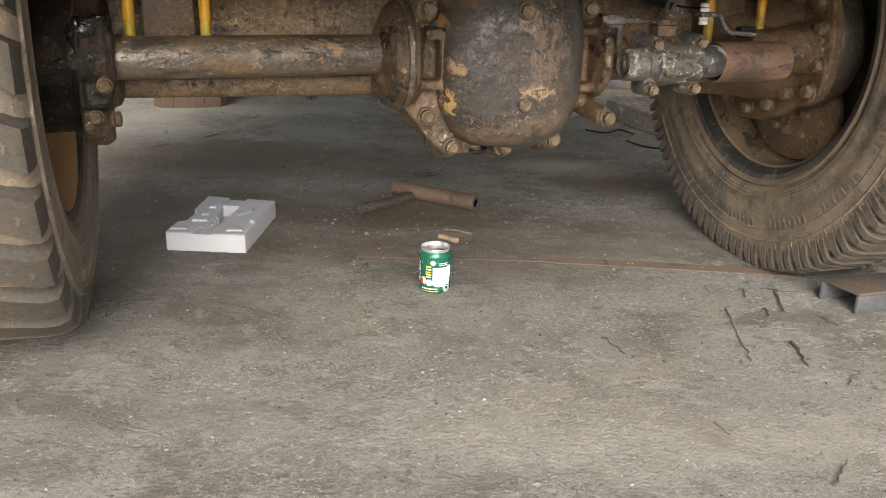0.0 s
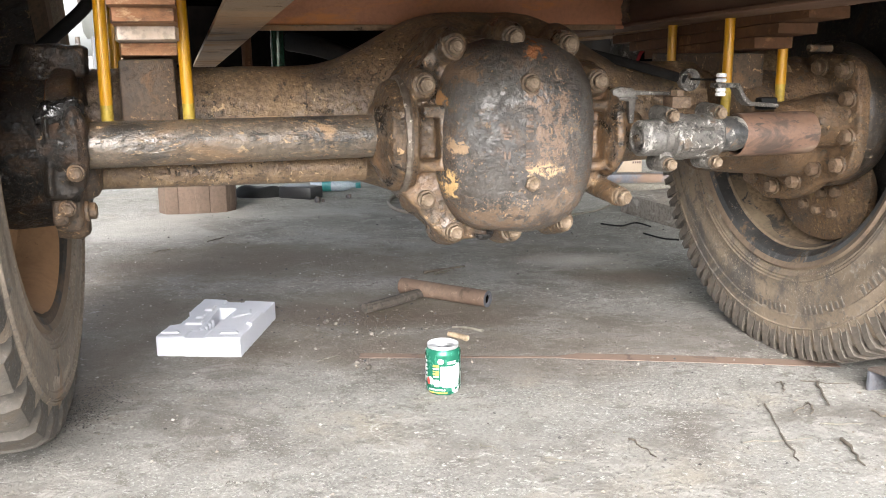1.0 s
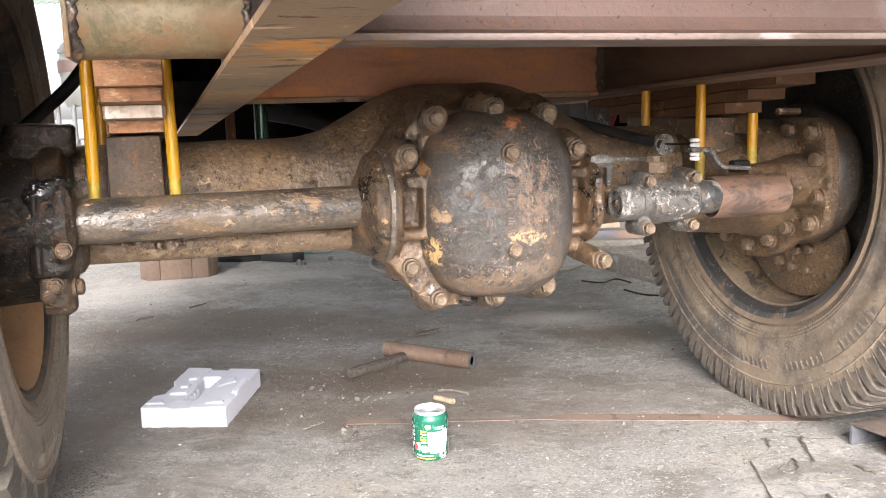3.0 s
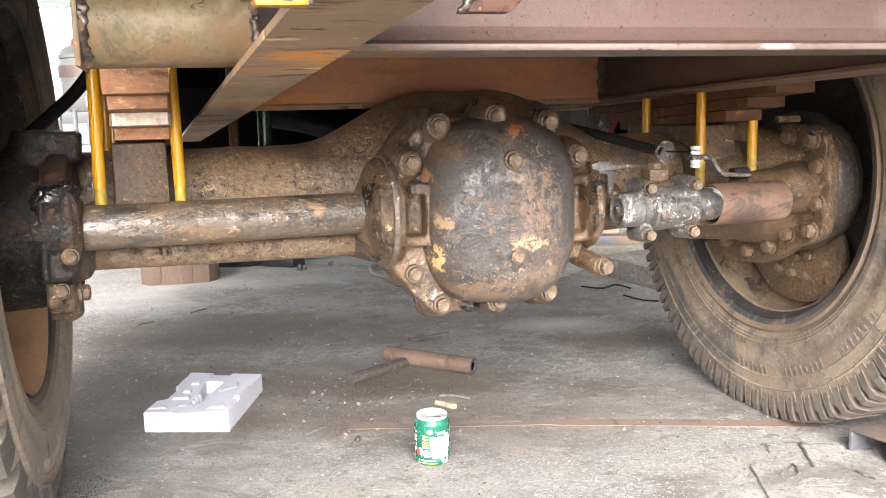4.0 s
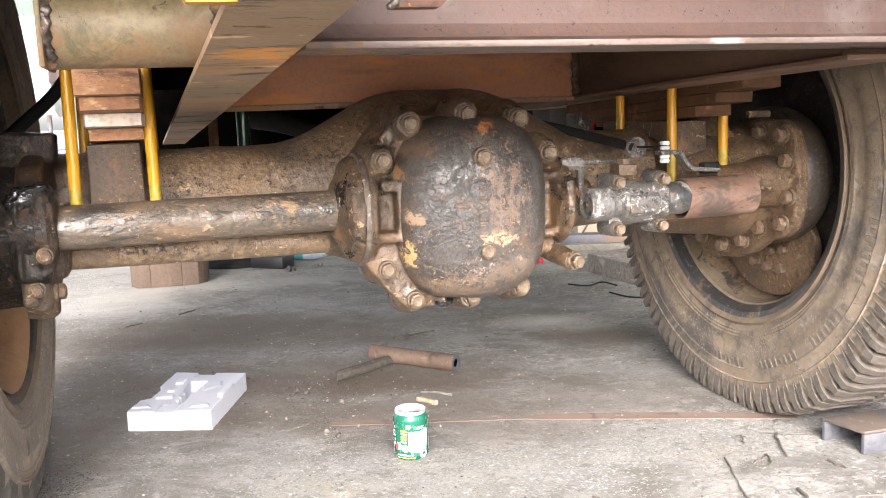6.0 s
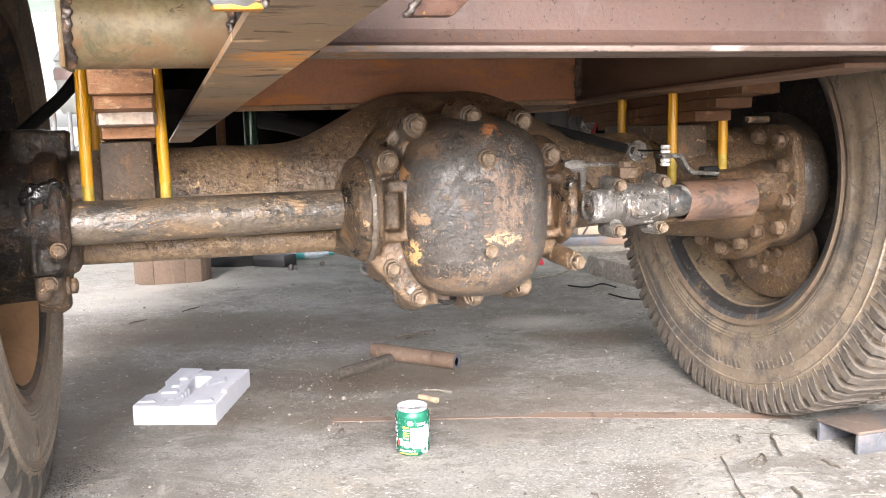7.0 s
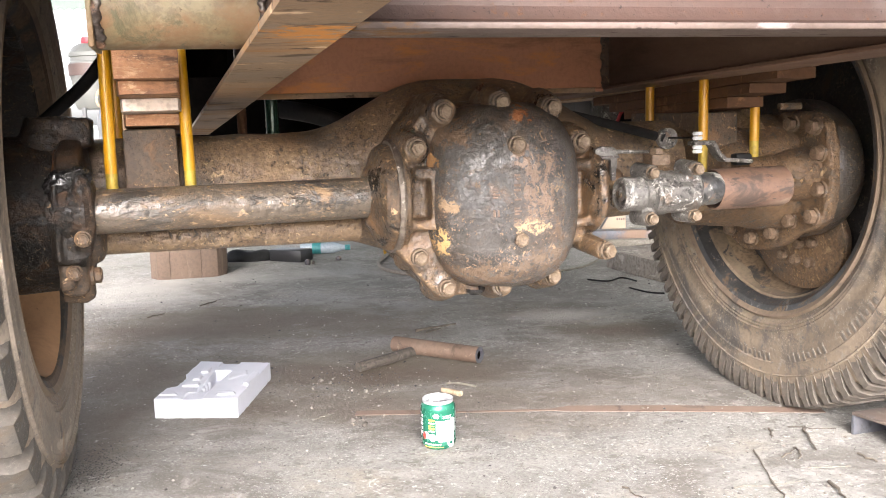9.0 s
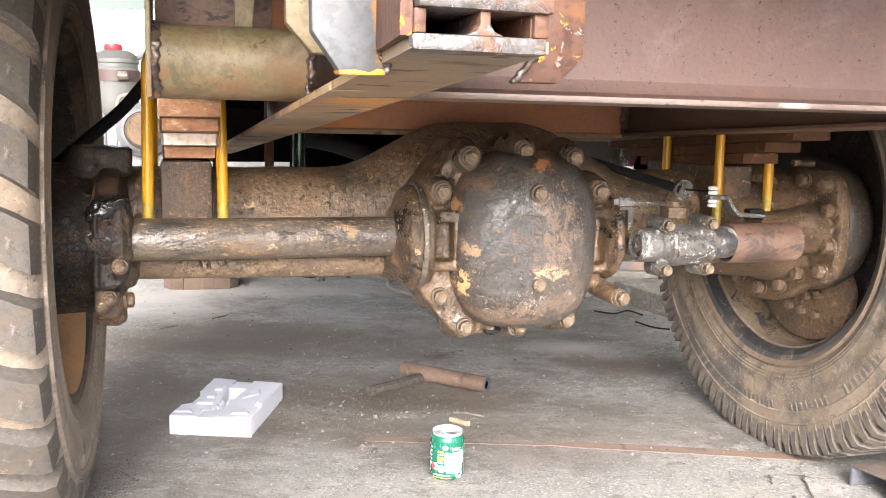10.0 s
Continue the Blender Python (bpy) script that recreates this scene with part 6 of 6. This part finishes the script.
def twig(x0, y0, x1, y1, r, mat, label, bend=0.0035):
    r *= 0.62
    n = 6
    d = Vector((x1 - x0, y1 - y0, 0))
    s = Vector((-d.y, d.x, 0)).normalized()
    pts = [Vector((x0, y0, r)) + d * (i / n) + s * random.uniform(-bend, bend) + Vector((0, 0, random.uniform(0, 0.002))) for i in range(n + 1)]
    tagged(part("twig", tube(pts, r, 6, taper=0.6, wobble=0.2), mat), label, "twig", group="twigs on the floor")


for a in ((0.587, 1.823, 0.575, 1.698, 0.0028), (0.575, 1.698, 0.565, 1.60, 0.003), (0.692, 1.938, 0.778, 1.919, 0.002), (0.719, 1.930, 0.695, 1.815, 0.0042), (0.628, 1.788, 0.665, 1.831, 0.0025),
          (0.669, 1.831, 0.654, 1.778, 0.0036), (0.653, 1.929, 0.643, 1.881, 0.003), (0.764, 1.796, 0.777, 1.756, 0.0035), (0.664, 1.680, 0.658, 1.586, 0.0045), (0.323, 1.681, 0.354, 1.615, 0.0026),
          (0.563, 1.235, 0.606, 1.296, 0.003), (0.697, 1.522, 0.738, 1.570, 0.003), (0.443, 1.390, 0.459, 1.356, 0.002), (-0.061, 2.776, 0.057, 2.848, 0.007), (-0.932, 3.048, -0.891, 3.094, 0.004),
          (-0.030, 2.760, 0.010, 2.80, 0.004), (-0.808, 3.208, -0.767, 3.277, 0.004)):
    twig(*a, M_TWIG, "thin dark dry twig on the floor")
for a in ((0.653, 1.740, 0.727, 1.742, 0.0022), (0.502, 1.668, 0.618, 1.683, 0.0022), (0.740, 1.641, 0.809, 1.654, 0.002), (0.180, 1.611, 0.225, 1.599, 0.002), (0.082, 1.657, 0.118, 1.636, 0.0016),
          (-0.247, 2.045, -0.209, 2.084, 0.002)):
    twig(*a, M_STRAW, "pale dry straw stem on the floor", 0.003)


def scatter(name, count, area, size, mat, label, dense=None):
    """Loose grit: small uneven stones, none on top of another thing."""
    verts, faces = [], []
    rng = random.Random(hash_seed[name])
    octa = ((1, 0, 0), (-1, 0, 0), (0, 1, 0), (0, -1, 0), (0, 0, 1), (0, 0, -1))
    tri = ((0, 2, 4), (2, 1, 4), (1, 3, 4), (3, 0, 4), (2, 0, 5), (1, 2, 5), (3, 1, 5), (0, 3, 5))
    for i in range(count):
        x, y = (rng.uniform(*area[0]), rng.uniform(*area[1])) if dense is None else (rng.gauss(*dense[0]), rng.gauss(*dense[1]))
        s = size[0] * (size[1] / size[0]) ** (rng.random() ** 3)
        a = rng.uniform(0, 6.3)
        k = len(verts)
        for p in octa:
            px, py, pz = (p[0] * s * rng.uniform(0.6, 1.3), p[1] * s * rng.uniform(0.5, 1.0), p[2] * s * rng.uniform(0.4, 0.8))
            verts.append((x + px * math.cos(a) - py * math.sin(a), y + px * math.sin(a) + py * math.cos(a), s * 0.3 + pz))
        faces += [tuple(k + j for j in t) for t in tri]
    me = bpy.data.meshes.new(name)
    me.from_pydata(verts, [], faces)
    me.materials.append(mat)
    return tagged(new(name, me), label, "grit", kind="stuff")


hash_seed = {"floor_grit": 3, "oily_grit": 5, "coarse_grit": 9, "pale_crumbs": 12, "dark_crumbs": 15, "dark_flakes": 21, "light_flakes": 23}
scatter("floor_grit", 4600, ((-1.3, 1.3), (0.9, 3.4)), (0.0011, 0.0045), M_GRIT, "fine loose grit and dust scattered over the concrete")
scatter("coarse_grit", 130, ((-1.2, 1.2), (1.0, 3.6)), (0.002, 0.0055), M_GRIT, "small stones scattered over the concrete")
scatter("oily_grit", 2200, None, (0.0006, 0.0024), M_DARKGRIT, "black oily grit heaped near the tyre", ((-0.615, 0.035), (1.81, 0.065)))

scatter("pale_crumbs", 170, None, (0.0012, 0.0048), M_GRIT, "pale mortar crumbs strewn round the pipe and can", ((-0.17, 0.11), (2.24, 0.13)))
scatter("dark_crumbs", 260, None, (0.0012, 0.0050), M_DARKGRIT, "dark oily crumbs strewn round the stick", ((-0.22, 0.10), (2.33, 0.09)))
scatter("dark_flakes", 900, ((-1.2, 1.3), (0.95, 3.7)), (0.0010, 0.0055), M_DARKGRIT, "dark oily specks trodden into the concrete")
scatter("light_flakes", 500, ((0.0, 1.3), (0.95, 2.1)), (0.0010, 0.0048), M_GRIT, "pale chips of concrete strewn by the channel offcut")
for x, y, r in ((-0.136, 2.005, 0.0062), (-0.162, 2.036, 0.0050), (-0.153, 2.223, 0.0058), (-0.268, 2.312, 0.0068), (-0.245, 2.300, 0.0048)):
    bm = bmesh.new()
    bmesh.ops.create_icosphere(bm, subdivisions=2, radius=r, matrix=Matrix.Translation((x, y, r * 0.55)))
    tagged(part("stone", dent(bm, r * 0.45, 90), M_DUSTY), "small dusty grey stone on the oil-stained floor", "stone", group="stones by the can")

# ---- far floor ----
wb = tagged(empty("wooden_block", pose(-1.145, 3.715, 0, 0, 0, 13)), "brown worn wooden block standing on the floor", "wood block")
for outline in ([(0.0, 0.05), (0.030, 0.008), (0.0790, 0.0), (0.0790, 0.25), (0.02, 0.25), (0.0, 0.22)], [(0.0800, 0.0), (0.1990, 0.0), (0.1990, 0.25), (0.0800, 0.25)], [(0.2000, 0.0), (0.262, 0.006), (0.296, 0.055), (0.296, 0.22), (0.27, 0.25), (0.2000, 0.25)]):
    part("timber", dent(prism(outline, "z", 0.0, 0.23, 0.0015), 0.002, 14), M_WOOD, wb)
bx = tagged(part("black_box", prism([(-0.755, 4.125), (-0.606, 4.069), (-0.565, 4.14), (-0.715, 4.20)], "z", 0.0, 0.052, 0.004), M_BLACKBOX), "low black plastic box on the floor", "box")
# low mound added for the soft shadowy black beside the box
bm = bmesh.new()
bmesh.ops.create_icosphere(bm, subdivisions=4, radius=1.0, matrix=Matrix.Translation((-0.86, 4.20, 0.0)) @ Matrix.Diagonal((0.13, 0.08, 0.040, 1)))
for v in bm.verts:
    v.co.z = max(v.co.z + 0.02 * noise.noise(v.co * 14), 0.0)
tagged(part("dark_mound", bm, M_HOSE), "low black mound for the shadowy patch beside the box", "rag")
lid = tagged(part("plastic_cover_sheet", prism([(-0.80, 4.27), (-0.62, 4.20), (-0.60, 4.26), (-0.78, 4.33)], "z", 0.052, 0.066, 0.003), M_BLACKBOX), "loose black plastic sheet lying behind the box", "sheet")
lid.matrix_basis = Matrix.Translation((0, 0, -0.052))
for x, y, r in ((-0.567, 4.005, 0.014), (-0.545, 4.02, 0.008), (-0.45, 4.115, 0.011)):
    bm = bmesh.new()
    bmesh.ops.create_icosphere(bm, subdivisions=2, radius=r, matrix=Matrix.Translation((x, y, r * 0.7)))
    tagged(part("stone", dent(bm, r * 0.4, 60), M_CHANNEL), "small blue-grey stone on the floor", "stone", group="stones by the box")
bt = tagged(empty("plastic_bottle"), "empty clear plastic bottle with teal cap lying down", "bottle")
part("bottle_body", lathe([(0, 0.0), (0, 0.022), (0.01, 0.027), (0.15, 0.027), (0.19, 0.014), (0.205, 0.011), (0.205, 0)], "x", (-0.645, 4.30, 0.028), 20), M_BOTTLE, bt)
part("cap", lathe([(0, 0), (0, 0.013), (0.022, 0.013), (0.022, 0)], "x", (-0.44, 4.30, 0.028), 16), M_TEAL, bt, "teal cap")
part("bottle_label", lathe([(0.055, 0.0275), (0.095, 0.0275)], "x", (-0.645, 4.30, 0.028), 20), M_TEAL, bt, "teal printed label")
tagged(part("low_beam", prism([(0.66, 3.75), (0.86, 3.27), (1.6, 3.45), (1.25, 4.1)], "z", 0.0, 0.075, 0.004), M_SLEEPER), "low weathered timber sleeper lying on the floor", "beam")
carton = tagged(empty("carton", pose(0.80, 4.88, 0, 0, 0, 10)), "small tan cardboard carton with black strap", "carton")
part("box", box(0.0, 0.17, 0.0, 0.16, 0.0, 0.125, 0.004), M_CARTON, carton)
part("flap", box(-0.004, 0.174, -0.003, 0.08, 0.1255, 0.129, 0.001), M_CARTON, carton)
part("strap", prism([(0.02, 0.0), (0.032, 0.0), (0.112, 0.124), (0.100, 0.124)], "y", -0.0025, -0.0005, 0), M_BLACKBOX, carton, "black strap")
for k in range(4):
    part("print_bar", box(0.118 + k * 0.012, 0.126 + k * 0.012, -0.0015, -0.0005, 0.045, 0.056, 0), M_BAND, carton)
tagged(part("grey_bar", box(0.5, 2.2, 4.45, 4.53, 0.0, 0.05, 0.004), M_CHANNEL), "long blue-grey steel bar on the floor", "steel bar")
tagged(part("pale_plank", box(0.55, 2.2, 4.28, 4.33, 0.0, 0.03, 0.004), M_STRAW), "pale plank on the floor", "plank")
for pts, r, mat, label in (
        (((0.547, 3.498), (0.613, 3.456), (0.676, 3.514), (0.715, 3.443)), 0.003, M_HOSE, "thin black wire lying loose on the floor"),
        (((0.667, 3.324), (0.713, 3.240), (0.762, 3.215)), 0.003, M_HOSE, "thin black wire lying loose on the floor"),
        (((0.438, 3.664), (0.575, 3.771), (0.700, 4.02), (0.797, 4.240)), 0.004, M_STRAW, "stiff pale bent wire on the floor")):
    tagged(part("loose_wire", tube(curve_points([(x, y, r) for x, y in pts]), r, 8), mat), label, "wire", group="loose wires")
tagged(part("bent_hose", tube(curve_points([(-0.235, 4.20, 0.008), (-0.255, 4.08, 0.008), (-0.262, 3.97, 0.008), (-0.235, 3.83, 0.008), (-0.175, 3.735, 0.008), (-0.08, 3.66, 0.008)]), 0.008, 10), M_SLEEPER), "stiff tan hose bent into a hook on the floor", "hose")
tagged(part("yellow_clip", dent(box(-0.262, -0.205, 4.24, 4.29, 0.0, 0.022, 0.006, 3), 0.003, 60), M_YELLOW), "small yellow plastic clip at the hose end", "clip")

tagged(part("red_scrap", dent(box(0.475, 0.515, 3.98, 4.01, 0.0, 0.022, 0.007, 3), 0.005, 50), M_RED), "small red plastic scrap on the floor", "scrap")

# machine seen behind the left wheel
mc = tagged(empty("machine", pose(-1.93, 5.33, 0, 0, 0, 17)), "light grey workshop machine with banded drum and red cap", "machine")
part("stand", box(-0.20, 0.26, -0.10, 0.30, 0.0, 0.52, 0.01), M_LIGHT_GREY, mc, "pale grey stand")
part("motor_housing", lathe([(-0.18, 0.0), (-0.18, 0.12), (-0.15, 0.15), (0.18, 0.15), (0.18, 0)], "y", (0.15, 0.0, 0.62), 28), M_LIGHT_GREY, mc, "grey round motor housing")
part("shaft", lathe([(-0.21, 0.0), (-0.21, 0.05), (-0.17, 0.06)], "y", (0.15, 0.0, 0.62), 20), M_HUB, mc, "rusty shaft end")
drum = part("drum", lathe([(0.70, 0.0), (0.70, 0.100), (0.735, 0.118), (0.80, 0.124), (0.86, 0.124), (0.875, 0.128), (0.955, 0.128), (0.965, 0.122), (0.985, 0.122), (0.99, 0.130), (1.010, 0.130), (1.016, 0.122), (1.040, 0.108), (1.060, 0.075), (1.066, 0.0)], "z", (0.0, -0.02, 0), 36), M_CREAM, mc, "dirty cream stepped drum")
part("band", lathe([(0.885, 0.129), (0.885, 0.135), (0.948, 0.135), (0.948, 0.129)], "z", (0.0, -0.02, 0), 36), M_BAND, drum, "brown clamp band")
part("clamp", box(0.020, 0.075, -0.185, -0.145, 0.892, 0.942, 0.006), M_BAND, drum, "bolted clamp block")
part("clamp_bolt", lathe([(0.0, 0), (0.0, 0.008), (0.05, 0.008), (0.05, 0)], "x", (0.022, -0.188, 0.917), 10), M_BUTT, drum, "pale clamp bolt")
part("cap", lathe([(1.062, 0.0), (1.062, 0.047), (1.070, 0.050), (1.095, 0.046), (1.100, 0)], "z", (-0.01, -0.02, 0), 20), M_RED, drum, "red cap")
part("hose", tube(curve_points([(0.10, 0.02, 1.02), (0.16, 0.0, 1.05), (0.20, 0.0, 1.12), (0.21, 0.02, 1.22)]), 0.016, 10), M_LIGHT_GREY, drum, "grey breather hose")
part("pulley", lathe([(-0.235, 0.0), (-0.235, 0.085), (-0.225, 0.095), (-0.215, 0.080), (-0.205, 0.095), (-0.195, 0.085), (-0.195, 0.0)], "y", (0.15, 0.0, 0.62), 28), M_HUB, mc, "rusty belt pulley")
part("belt", lathe([(-0.222, 0.098), (-0.208, 0.098), (-0.208, 0.104), (-0.222, 0.104)], "y", (0.15, 0.0, 0.62), 28, closed=True), M_HOSE, mc, "black drive belt")
for x in (-0.14, -0.06):
    part("pipe", tube([(x, -0.12, 0.50), (x, -0.12, 0.71)], 0.013, 10), M_LIGHT_GREY, mc, "thin upright pipe")
part("elbow", tube(curve_points([(0.02, -0.13, 0.52), (0.03, -0.14, 0.60), (0.07, -0.16, 0.66), (0.14, -0.16, 0.70)]), 0.020, 12), M_LIGHT_GREY, mc, "pale bent pipe")
part("wire", tube(curve_points([(0.10, -0.17, 0.69), (0.02, -0.18, 0.72), (0.03, -0.18, 0.80), (0.14, -0.17, 0.82)]), 0.008, 8), M_BUTT, mc, "copper-coloured wire loop")
